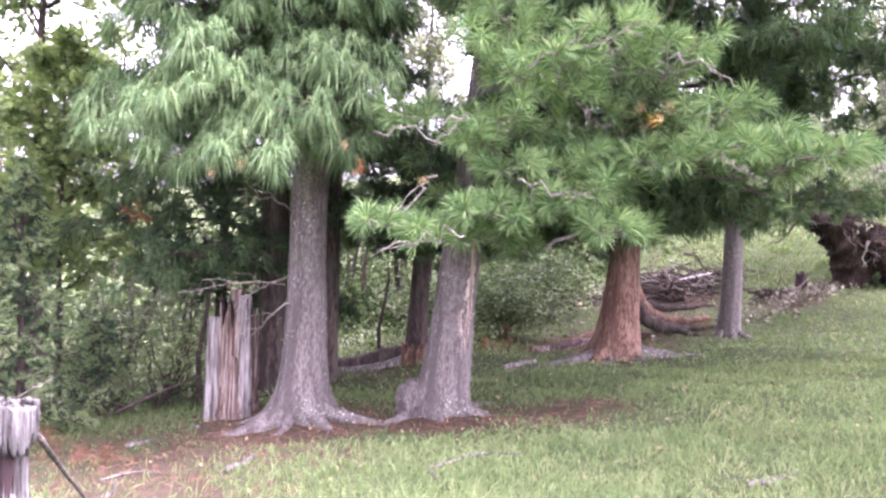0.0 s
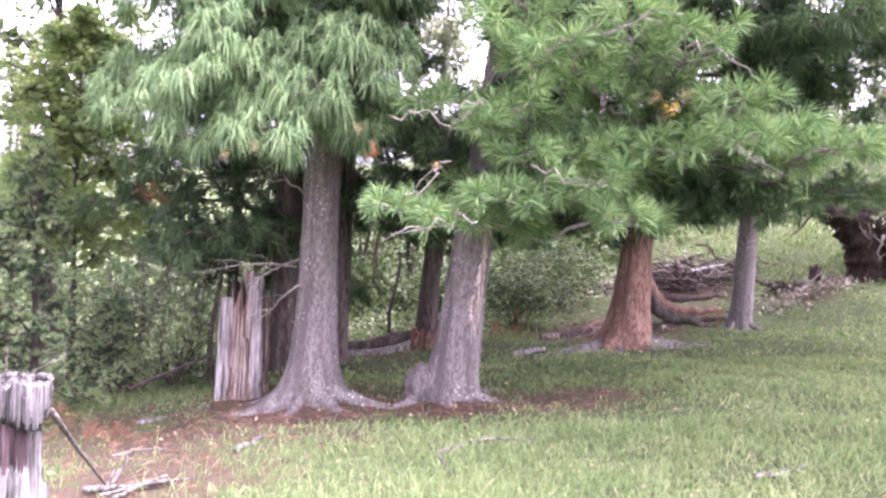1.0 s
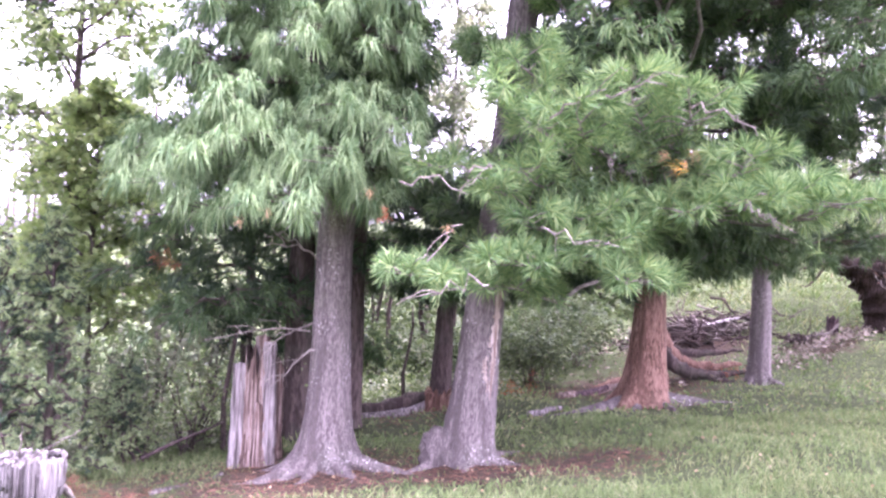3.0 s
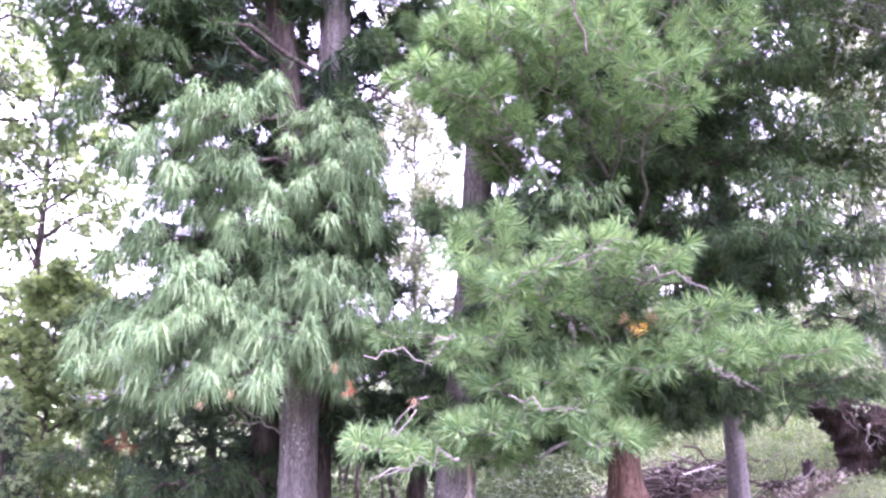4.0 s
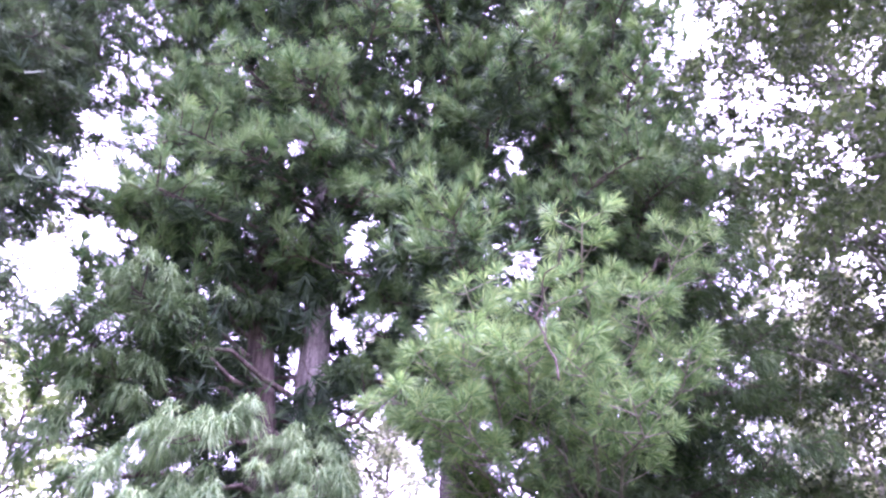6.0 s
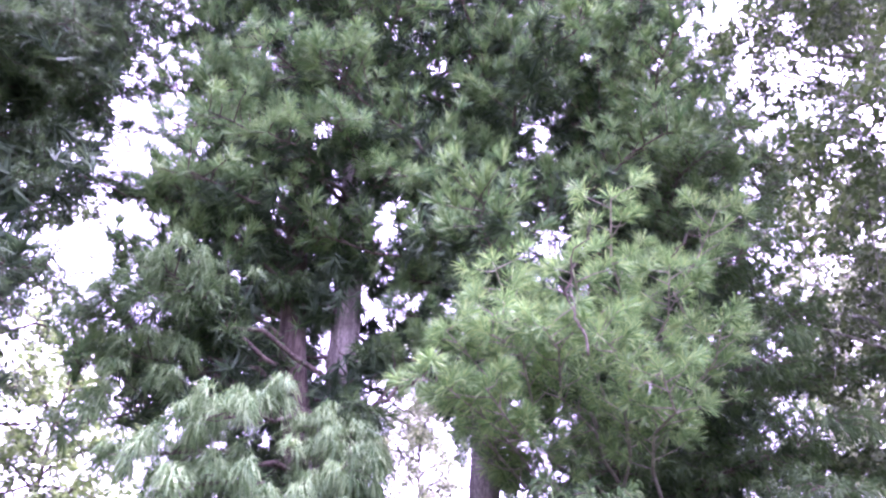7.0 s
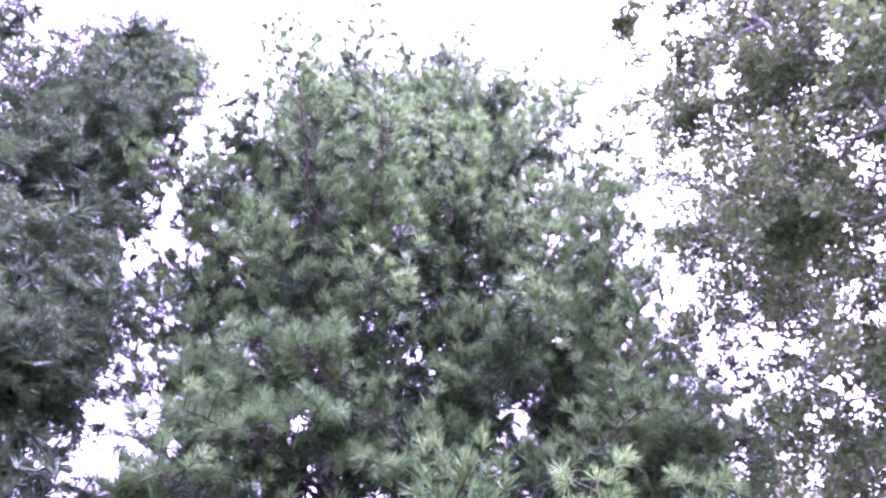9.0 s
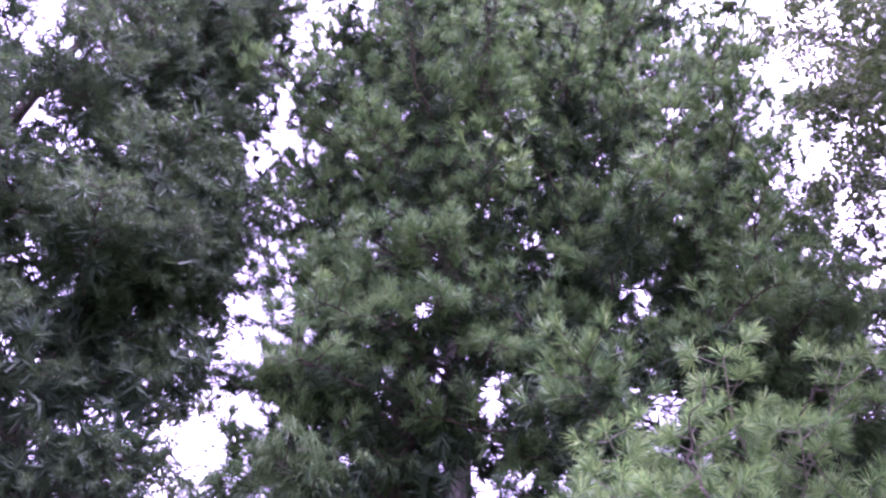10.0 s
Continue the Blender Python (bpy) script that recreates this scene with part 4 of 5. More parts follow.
for x, y, tall, n in ((12.5, 13.5, 9, 26), (11.0, 19.5, 8, 22), (14.0, 18.0, 9, 22), (8.5, 22.5, 8, 22)):
    leaf_tree(x, y, tall, 0.1, 1.8, n, lambda h: 2.4 - 1.0 * h, 420, 0.13, LEAVES, BARK_BIRCH, "birch at the top of the grassy slope", 0.5, "hilltop birches")

for x, y, tall, wide, n, size, m, lab in (
    (-3.4, 10.0, 2.3, 0.9, 1300, 0.08, LEAVES_PALE, "bush with whitish-green leaves"), (-3.9, 9.4, 1.9, 0.7, 900, 0.075, LEAVES_PALE, "bush with whitish-green leaves"), (-2.6, 11.4, 1.7, 0.9, 700, 0.08, LEAVES_PALE, "bush with whitish-green leaves"),
    (-3.2, 8.9, 1.0, 0.7, 700, 0.06, LEAVES, "low green bush in the undergrowth"), (-3.6, 8.5, 0.6, 0.5, 500, 0.05, LEAVES, "low green bush in the undergrowth"), (-2.7, 9.6, 1.1, 0.7, 700, 0.06, LEAVES, "low green bush in the undergrowth"),
    (-4.4, 9.6, 1.6, 0.9, 800, 0.07, LEAVES_DARK, "dark green bush in the undergrowth"), (-1.7, 14.6, 1.3, 0.9, 800, 0.08, LEAVES, "low green bush in the undergrowth"), (0.3, 15.6, 1.4, 0.9, 900, 0.08, LEAVES_DARK, "dark green bush in the undergrowth"),
    (1.6, 17.4, 1.3, 0.9, 800, 0.08, LEAVES_DARK, "dark green bush in the undergrowth"), (-0.6, 15.0, 0.9, 1.0, 700, 0.09, LEAVES_PALE, "low bush with pale leaves"), (0.7, 14.8, 0.6, 0.7, 500, 0.08, LEAVES, "low green bush in the undergrowth"),
    (1.2, 13.6, 1.2, 0.9, 3400, 0.075, LEAVES_DARK, "dark green bush in the undergrowth"), (2.1, 14.6, 1.3, 0.9, 3000, 0.075, LEAVES_DARK, "dark green bush in the undergrowth"), (0.2, 13.6, 1.1, 0.8, 2600, 0.075, LEAVES_MID, "dark green bush in the undergrowth")):
    bush(x, y, tall, wide, n, size, m, lab)


def far_woods():
    """The closed woods beyond: a deep belt of stems and leaves that cannot be told apart."""
    for x0, x1, y0, y1, tall, n, m in ((-16, -3, 12, 22, 6.0, 15000, LEAVES_MID), (-4, 5, 14.2, 20, 3.0, 31000, LEAVES_MID), (4, 16, 24, 34, 7.0, 9000, LEAVES)):
        f, g = Geo(), Geo()
        c = np.stack([rng.uniform(x0, x1, 90), rng.uniform(y0, y1, 90)], -1)
        if n > 30000:
            c[:, 1] = np.where(c[:, 0] > 0.4, 18.6 + 0.35 * (c[:, 1] - 14.2), c[:, 1])
        k = rng.integers(0, 90, n)
        h = rng.uniform(0, 1, n) ** 1.4
        x, y = c[k, 0] + rng.normal(0, 0.9, n) * (1.15 - h), c[k, 1] + rng.normal(0, 0.9, n) * (1.15 - h)
        z = height(x, y) + h * tall * (0.55 + 0.45 * np.sin(k * 7.0))
        leaf_cloud(f, np.stack([x, y, z], -1), 0.14 if n > 30000 else 0.2, 0.4)
        for a, b in c[::2]:
            z0 = float(height(a, b))
            tube(g, bend((a, b, z0 - 0.1), (a + rng.normal(0, 0.2), b, z0 + tall * 0.9), 0, 5, 0.05), np.linspace(0.07, 0.02, 5), 5)
        w = thing("far_woods", (0, 0, 0), "dense shaded woods behind the clearing", "woods", "", "stuff")
        tagged(part("foliage", f, m, w, "", False), kind="stuff")
        tagged(part("stem", g, BARK_DARK, w), kind="stuff")


far_woods()


# ---- grass and litter ----
def grass():
    for x0, x1, y0, y1, n, lo, hi, w in ((-6, 7, -6, 2.6, 7000, 0.05, 0.15, 0.016), (-3.2, 4.2, 2.6, 5.6, 40000, 0.05, 0.19, 0.006), (-7, -3.2, 2.6, 5.6, 7000, 0.05, 0.15, 0.01), (4.2, 9, 2.6, 5.6, 9000, 0.05, 0.15, 0.01), (6.5, 13, 5.6, 9, 9000, 0.05, 0.13, 0.014), (-4.5, 6.5, 5.6, 9.0, 40000, 0.05, 0.12, 0.009), (-3.5, 13, 9.0, 20, 30000, 0.05, 0.13, 0.02), (5, 15, 14, 26, 16000, 0.07, 0.2, 0.035)):
        x, y = rng.uniform(x0, x1, n), rng.uniform(y0, y1, n)
        clump = 0.5 + 0.5 * np.sin(2.9 * x + 1.3 * np.sin(2.2 * y)) * np.sin(3.4 * y + 1.7 * np.sin(1.9 * x))
        keep = rng.uniform(0, 1, n) > np.clip(litter(x, y) * np.where(y < 6.2, 1.6, 1.7) - 0.15, 0, 0.97)
        x, y, clump = x[keep], y[keep], clump[keep]
        n = len(x)
        way = unit(np.stack([rng.normal(0, 0.45, n), rng.normal(0, 0.45, n), np.ones(n)], -1))
        g = Geo()
        blades(g, np.stack([x, y, height(x, y) - 0.01], -1), way, rng.uniform(lo, hi, n) * (0.6 + 0.8 * clump), w, rng.uniform(0.2, 1.6, n), 0.55)
        ob = part("grass", g, GRASS, None, "meadow grass of uneven length on the slope", False)
        tagged(ob, category="grass", kind="stuff")


grass()


def scatter():
    n = 700
    x, y = rng.uniform(-3, 6, n), rng.uniform(2.8, 13, n)
    g = Geo()
    leaf_cloud(g, np.stack([x, y, height(x, y) + 0.03], -1), 0.042, 0.2)
    tagged(part("fallen_leaves", g, FALLEN, None, "dry tan leaves lying in the grass", False), category="leaves", kind="stuff")
    # pale wood chips and leaves spilled down the bank
    g, spots = Geo(), []
    for cx, cy, r, m in ((5.35, 13.0, 0.22, 70), (5.8, 13.35, 0.26, 110), (6.3, 13.75, 0.28, 170), (6.8, 14.1, 0.28, 190), (7.2, 14.3, 0.25, 130), (2.9, 16.2, 0.5, 200), (2.2, 15.2, 0.7, 150), (3.4, 13.0, 0.7, 120)):
        spots.append(np.stack([rng.normal(cx, r, m), rng.normal(cy, r, m)], -1))
    p = np.concatenate(spots)
    leaf_cloud(g, np.stack([p[:, 0], p[:, 1], height(p[:, 0], p[:, 1]) + 0.085], -1), 0.085, 0.2)
    tagged(part("wood_chips", g, CHIPS, None, "pale chips and dry leaves below the uprooted tree", False), category="wood chips", kind="stuff")
    # low leafy growth under the back trees
    for m, count, size in ((LEAVES, 15000, 0.075), (LEAVES_PALE, 10000, 0.08)):
        g = Geo()
        x, y = rng.uniform(-5.5, 3.4, count), rng.uniform(9.2, 17, count)
        k = (np.sin(2.1 * x + 1.0) * np.sin(1.7 * y) + rng.normal(0, 0.5, count) > -0.2) & (y > np.where(x < -2.5, 9.0, 11.9)) & ((x < 1.0) | (y > 13.6)) & ((x < 1.6) | (y > 17))
        x, y = x[k], y[k]
        leaf_cloud(g, np.stack([x, y, height(x, y) + 0.03 + 0.32 * rng.uniform(0, 1, len(x)) ** 1.8], -1), size, 0.4)
        tagged(part("undergrowth", g, m, None, "low leafy plants covering the shaded forest floor", False), category="undergrowth", kind="stuff")
    n = 30000
    x, y = rng.uniform(-3.5, 4, n), rng.uniform(3.5, 13, n)
    k = (litter(x, y) > rng.uniform(0.25, 0.7, n)) & ((y > 6.1) | (rng.uniform(0, 1, n) < 0.3))
    x, y = x[k], y[k]
    g = Geo()
    blades(g, np.stack([x, y, height(x, y) + 0.012], -1), unit(rng.normal(0, 1, (len(x), 3)) * [1, 1, 0.15]), 0.1, 0.006, 0.1)
    tagged(part("needle_litter", g, LITTER, None, "reddish-brown fallen pine needles", False), category="needle litter", kind="stuff")


scatter()


# ---- stumps, logs and sticks ----
def stump(x, y, tall, r, label, wood, jag=0.12, sides=44):
    """A dead stump with split, fluted sides and a ragged top."""
    t = thing("tree_stump", on(x, y), label, "stump")
    a = np.arange(sides) * 2 * np.pi / sides
    s = np.linspace(0, 1, 30)
    rag = tall * (1 - jag * rng.uniform(0, 1, sides))
    flute = 1 + 0.1 * np.sin(5 * a + 1) + 0.07 * np.sin(9 * a) + 0.06 * rng.normal(0, 1, sides)
    R = r * flute[None] * (1 + 0.35 * np.exp(-s / 0.12) + 0.08 * (1 - s))[:, None] * (1 + 0.02 * rng.normal(0, 1, (30, sides)))
    Z = -0.12 + (rag + 0.12)[None] * s[:, None]
    v = np.stack([R * np.cos(a), R * np.sin(a), Z], -1).reshape(-1, 3)
    i, j = np.meshgrid(np.arange(29), np.arange(sides), indexing="ij")
    k = (j + 1) % sides
    q = np.stack([i * sides + j, i * sides + k, (i + 1) * sides + k, (i + 1) * sides + j], -1)
    g = Geo().add(v, None, q)
    inner = np.stack([0.72 * R[-1] * np.cos(a), 0.72 * R[-1] * np.sin(a), rag - 0.05 * rng.uniform(0.3, 1.3, sides)], -1)
    jj = np.arange(sides)
    n0 = 29 * sides
    g.add(np.concatenate([v[n0:], inner, [[0, 0, tall * (1 - jag) - 0.06]]]), np.stack([sides + jj, sides + (jj + 1) % sides, jj * 0 + 2 * sides], -1), np.stack([jj, (jj + 1) % sides, sides + (jj + 1) % sides, sides + jj], -1))
    part("stump_body", g, wood, t)
    return t


def slab(t, x, y, tall, wide, ang, wood, label, low=-0.1):
    """A split slab of wood standing against a stump."""
    n = 16
    s = np.linspace(0, 1, n)
    w = wide * (1 - 0.35 * s) * (1 + 0.08 * rng.normal(0, 1, n))
    g = Geo()
    prof = np.array([(-1, 0), (-0.6, -0.28), (0, -0.36), (0.6, -0.26), (1, 0), (0, 0.15)])
    v = np.stack([prof[None, :, 0] * w[:, None], prof[None, :, 1] * w[:, None], np.repeat((low + s * (tall - low))[:, None], 6, 1) + 0.012 * rng.normal(0, 1, (n, 6)) * (s > 0.9)[:, None]], -1)
    c, d = math.cos(ang), math.sin(ang)
    v = np.stack([x + c * v[..., 0] - d * v[..., 1], y + d * v[..., 0] + c * v[..., 1], v[..., 2]], -1).reshape(-1, 3)
    i, j = np.meshgrid(np.arange(n - 1), np.arange(6), indexing="ij")
    k = (j + 1) % 6
    g.add(v, [[(n - 1) * 6 + q, (n - 1) * 6 + q + 1, (n - 1) * 6 + 5] for q in range(4)], np.stack([i * 6 + j, i * 6 + k, (i + 1) * 6 + k, (i + 1) * 6 + j], -1))
    return part("split_slab", g, wood, t, label)


st = stump(-2.0, 7.65, 1.2, 0.17, "split rotten stump of brown and silver wood beside a pine", BROWN_WOOD, 0.35)
slab(st, -0.2, -0.14, 1.0, 0.09, 0.3, STUMP_GREY, "silver-grey weathered slab")
slab(st, 0.1, -0.16, 1.22, 0.1, -0.1, STUMP_GREY, "silver-grey weathered slab")
slab(st, 0.02, -0.19, 0.62, 0.06, 0.1, BROWN_WOOD, "brown rotten slab")
slab(st, 0.16, -0.15, 0.5, 0.05, -0.3, BROWN_WOOD, "brown rotten slab")
slab(st, -0.04, 0.1, 1.25, 0.12, 3.0, BROWN_WOOD, "brown rotten slab")

def patch(t, name, r, a0, a1, z0, z1, wood, label, n=26, m=16, rag=0.3, dz=0.0):
    """A thin curved sheet of wood lying on a round post, ragged at its lower and upper edge."""
    a = np.linspace(radians(a0), radians(a1), n)
    s = np.linspace(0, 1, m)
    low = z0 + (z1 - z0) * rag * rng.uniform(0, 1, n) * (0.4 + 0.6 * np.sin(np.arange(n) * 1.3) ** 2)
    top = z1 - dz * rng.uniform(0, 1, n)
    Z = low[None] + (top - low)[None] * s[:, None]
    edge = np.sin(np.linspace(0, np.pi, n)) ** 0.35
    R = (r * (1 + 0.05 * rng.normal(0, 1, n)) * (0.93 + 0.07 * edge))[None] * (1 + 0.012 * rng.normal(0, 1, (m, n))) * (1 + 0.04 * np.sin(s * np.pi))[:, None]
    out = np.stack([R * np.cos(a), R * np.sin(a), Z], -1)
    inn = np.stack([(R - 0.03) * np.cos(a), (R - 0.03) * np.sin(a), Z], -1)
    g = Geo()
    p, q = np.meshgrid(np.arange(m - 1), np.arange(n - 1), indexing="ij")
    f = np.stack([p * n + q, p * n + q + 1, (p + 1) * n + q + 1, (p + 1) * n + q], -1).reshape(-1, 4)
    k = m * n
    e = np.arange(n - 1)
    bottom = np.stack([e + k, e + 1 + k, e + 1, e], -1)
    upper = np.stack([e, e + 1, e + 1 + k, e + k], -1) + (m - 1) * n
    g.add(np.concatenate([out.reshape(-1, 3), inn.reshape(-1, 3)]), None, np.concatenate([f, f[:, ::-1] + k, bottom, upper]))
    return part(name, g, wood, t, label)


def old_post():
    t = thing("tree_stump", on(-1.79, 3.15), "weathered grey stump with overhanging cap and dark hollow", "stump")
    t.scale = (1.15, 1.15, 1.0)
    n, m = 72, 40
    a = np.arange(n) * 2 * np.pi / n
    s = np.linspace(0, 1, m)
    groove = 0.05 * np.sin(9 * a + 0.7) + 0.05 * np.sin(17 * a + 2) + 0.06 * rng.normal(0, 1, n)
    split = -0.35 * np.exp(-((np.degrees(a) - 232) / 4.5) ** 2) - 0.22 * np.exp(-((np.degrees(a) - 318) / 4) ** 2)
    hollow = -0.2 * np.exp(-((np.degrees(a) - 305) / 38) ** 4)[None] * np.exp(-((s - 0.76) / 0.1) ** 4)[:, None]
    R = 0.088 * (1 + groove[None] * (0.6 + 0.5 * np.sin(s * 5 + 1))[:, None] + split[None] * np.clip(1.2 - s, 0, 1)[:, None] + hollow + 0.02 * rng.normal(0, 1, (m, n))) * (1.0 + 0.5 * (1 - s) ** 2 + 0.25 * np.exp(-s / 0.08))[:, None]
    Z = -0.12 + (1.05 - 0.02 * rng.uniform(0, 1, n))[None] * s[:, None]
    v = np.stack([R * np.cos(a), R * np.sin(a), Z], -1).reshape(-1, 3)
    i, j = np.meshgrid(np.arange(m - 1), np.arange(n), indexing="ij")
    k = (j + 1) % n
    g = Geo().add(np.concatenate([v, [[0, 0, 0.9]]]), np.stack([(m - 1) * n + np.arange(n), (m - 1) * n + (np.arange(n) + 1) % n, np.full(n, m * n)], -1), np.stack([i * n + j, i * n + k, (i + 1) * n + k, (i + 1) * n + j], -1))
    part("stump_body", g, POST_WOOD, t)
    for a0, a1, z0, r, z1 in ((198, 240, 0.86, 0.099, 0.93), (236, 266, 0.81, 0.104, 0.95), (262, 296, 0.77, 0.11, 0.94), (290, 325, 0.74, 0.114, 0.955), (320, 352, 0.72, 0.117, 0.945), (-12, 26, 0.76, 0.114, 0.93), (22, 60, 0.8, 0.108, 0.95), (56, 120, 0.8, 0.107, 0.94), (116, 202, 0.81, 0.105, 0.95)):
        patch(t, "cap_piece", r, a0, a1, z0, z1, POST_WOOD, "silvery overhanging shell of wood", 20, 16, 0.5, 0.022)
    patch(t, "rotten_hollow", 0.083, 258, 352, 0.52, 0.8, ROT, "dark reddish rotten hollow", rag=0.6)
    patch(t, "crack", 0.082, 228, 237, 0.05, 0.8, ROT, "dark rotten crack", 8, 20, 0.2)
    for a0, a1, z0, z1, r in ((240, 262, -0.05, 0.72, 0.099), (330, 372, -0.05, 0.5, 0.118), (285, 318, -0.05, 0.42, 0.117), (196, 226, -0.05, 0.5, 0.115)):
        patch(t, "splinter", r, a0, a1, z0, z1, POST_WOOD, "grey splinter", 10, 20, 0.1, 0.14)
    for p, q, r in (((0.0, 0.0, 0.92), (0.13, 0.1, 1.03), 0.004), ((-0.05, 0.02, 0.92), (-0.055, 0.03, 1.06), 0.004)):
        g = Geo()
        tube(g, bend(p, q, 0.01, 6, 0.003), np.linspace(r, 0.0018, 6), 5)
        part("twig", g, STICK, t, "thin dry twig")


old_post()


def log(points, radius, label, wood=BARK_DARK, name="fallen_log", taper=0.6, sides=14):
    """A fallen log or stick through the points, each given by x, y and height over the ground."""
    x0, y0, _ = points[0]
    t = thing(name, on(x0, y0), label, "log" if name == "fallen_log" else "stick")
    p = np.array([(x - x0, y - y0, float(height(x, y) - height(x0, y0)) + h) for x, y, h in points])
    n = 14
    u = np.linspace(0, len(p) - 1, n)
    q = np.stack([np.interp(u, np.arange(len(p)), p[:, k]) for k in range(3)], -1)
    q[1:-1] += np.cumsum(rng.normal(0, radius * 0.18, (n - 2, 3)), axis=0) * np.sin(np.linspace(0, np.pi, n))[1:-1, None]
    g = Geo()
    tube(g, q, np.linspace(radius, radius * taper, n) * rng.uniform(0.93, 1.07, n), sides, 0.08)
    part("log_body" if name == "fallen_log" else "stick_body", g, wood, t)
    return t


log([(-2.1, 11.3, 0.1), (-1.2, 11.35, 0.14), (-0.4, 11.55, 0.16)], 0.12, "dark mossy fallen log in the undergrowth", BARK_DARK, taper=0.9)
log([(-1.9, 11.1, 0.05), (-1.1, 11.15, 0.07), (-0.45, 11.35, 0.1)], 0.075, "split grey fallen log in the grass", STUMP_GREY, taper=0.9)
stump(-0.32, 11.4, 0.34, 0.2, "broken red-brown stump at the end of a fallen log", BARK_RED, 0.5)
log([(1.45, 11.6, 0.0), (1.9, 11.9, 0.06), (2.6, 12.3, 0.16), (3.2, 12.6, 0.25)], 0.085, "reddish fallen trunk behind a pine", BROWN_WOOD, taper=0.8)
log([(1.7, 11.75, 0.0), (2.3, 12.2, 0.1), (2.9, 12.5, 0.3)], 0.06, "dark rotten branch behind a pine", ROT, taper=0.6)
log([(4.5, 15.3, 0.3), (5.0, 15.5, 0.32), (5.7, 15.7, 0.25)], 0.045, "grey fallen trunk on a brush heap", GREY_WOOD)
for pts, r, w in (([(0.0, 5.0, 0.04), (0.35, 5.2, 0.05), (0.62, 5.25, 0.06)], 0.018, STICK), ([(-0.02, 5.0, 0.04), (0.04, 4.75, 0.03)], 0.016, STICK), ([(1.75, 4.2, 0.03), (2.05, 4.25, 0.03)], 0.022, STICK), ([(-1.67, 3.2, 0.8), (-2.05, 4.62, 0.02)], 0.013, STICK), ([(-2.0, 4.62, 0.02), (-1.93, 4.66, 0.17)], 0.015, STICK), ([(-2.03, 4.6, 0.02), (-2.0, 4.64, 0.1)], 0.012, STICK), ([(-2.15, 4.55, 0.03), (-1.6, 4.5, 0.05)], 0.022, STICK)):
    log(pts, r, "dry grey stick lying in the grass", w, "fallen_stick", 0.5, 8)
for pts, r, w in (([(-2.0, 4.45, 0.02), (-1.45, 4.62, 0.03)], 0.014, STICK), ([(-1.9, 4.35, 0.02), (-1.66, 4.6, 0.05)], 0.016, STICK), ([(-2.5, 3.35, 0.05), (-2.05, 3.25, 0.5)], 0.012, STICK), ([(-1.41, 5.21, 0.02), (-1.29, 5.49, 0.03)], 0.028, STICK), ([(-2.7, 6.7, 0.0), (-2.2, 7.1, 0.02)], 0.05, STICK), ([(-2.35, 5.4, 0.02), (-2.0, 5.5, 0.03)], 0.014, STICK), ([(0.87, 9.9, 0.03), (1.32, 10.2, 0.05)], 0.05, STUMP_GREY), ([(-3.3, 7.9, 0.15), (-2.6, 8.4, 0.4)], 0.025, BARK_DARK)):
    log(pts, r, "dry grey stick lying in the grass", w, "fallen_stick", 0.5, 8)


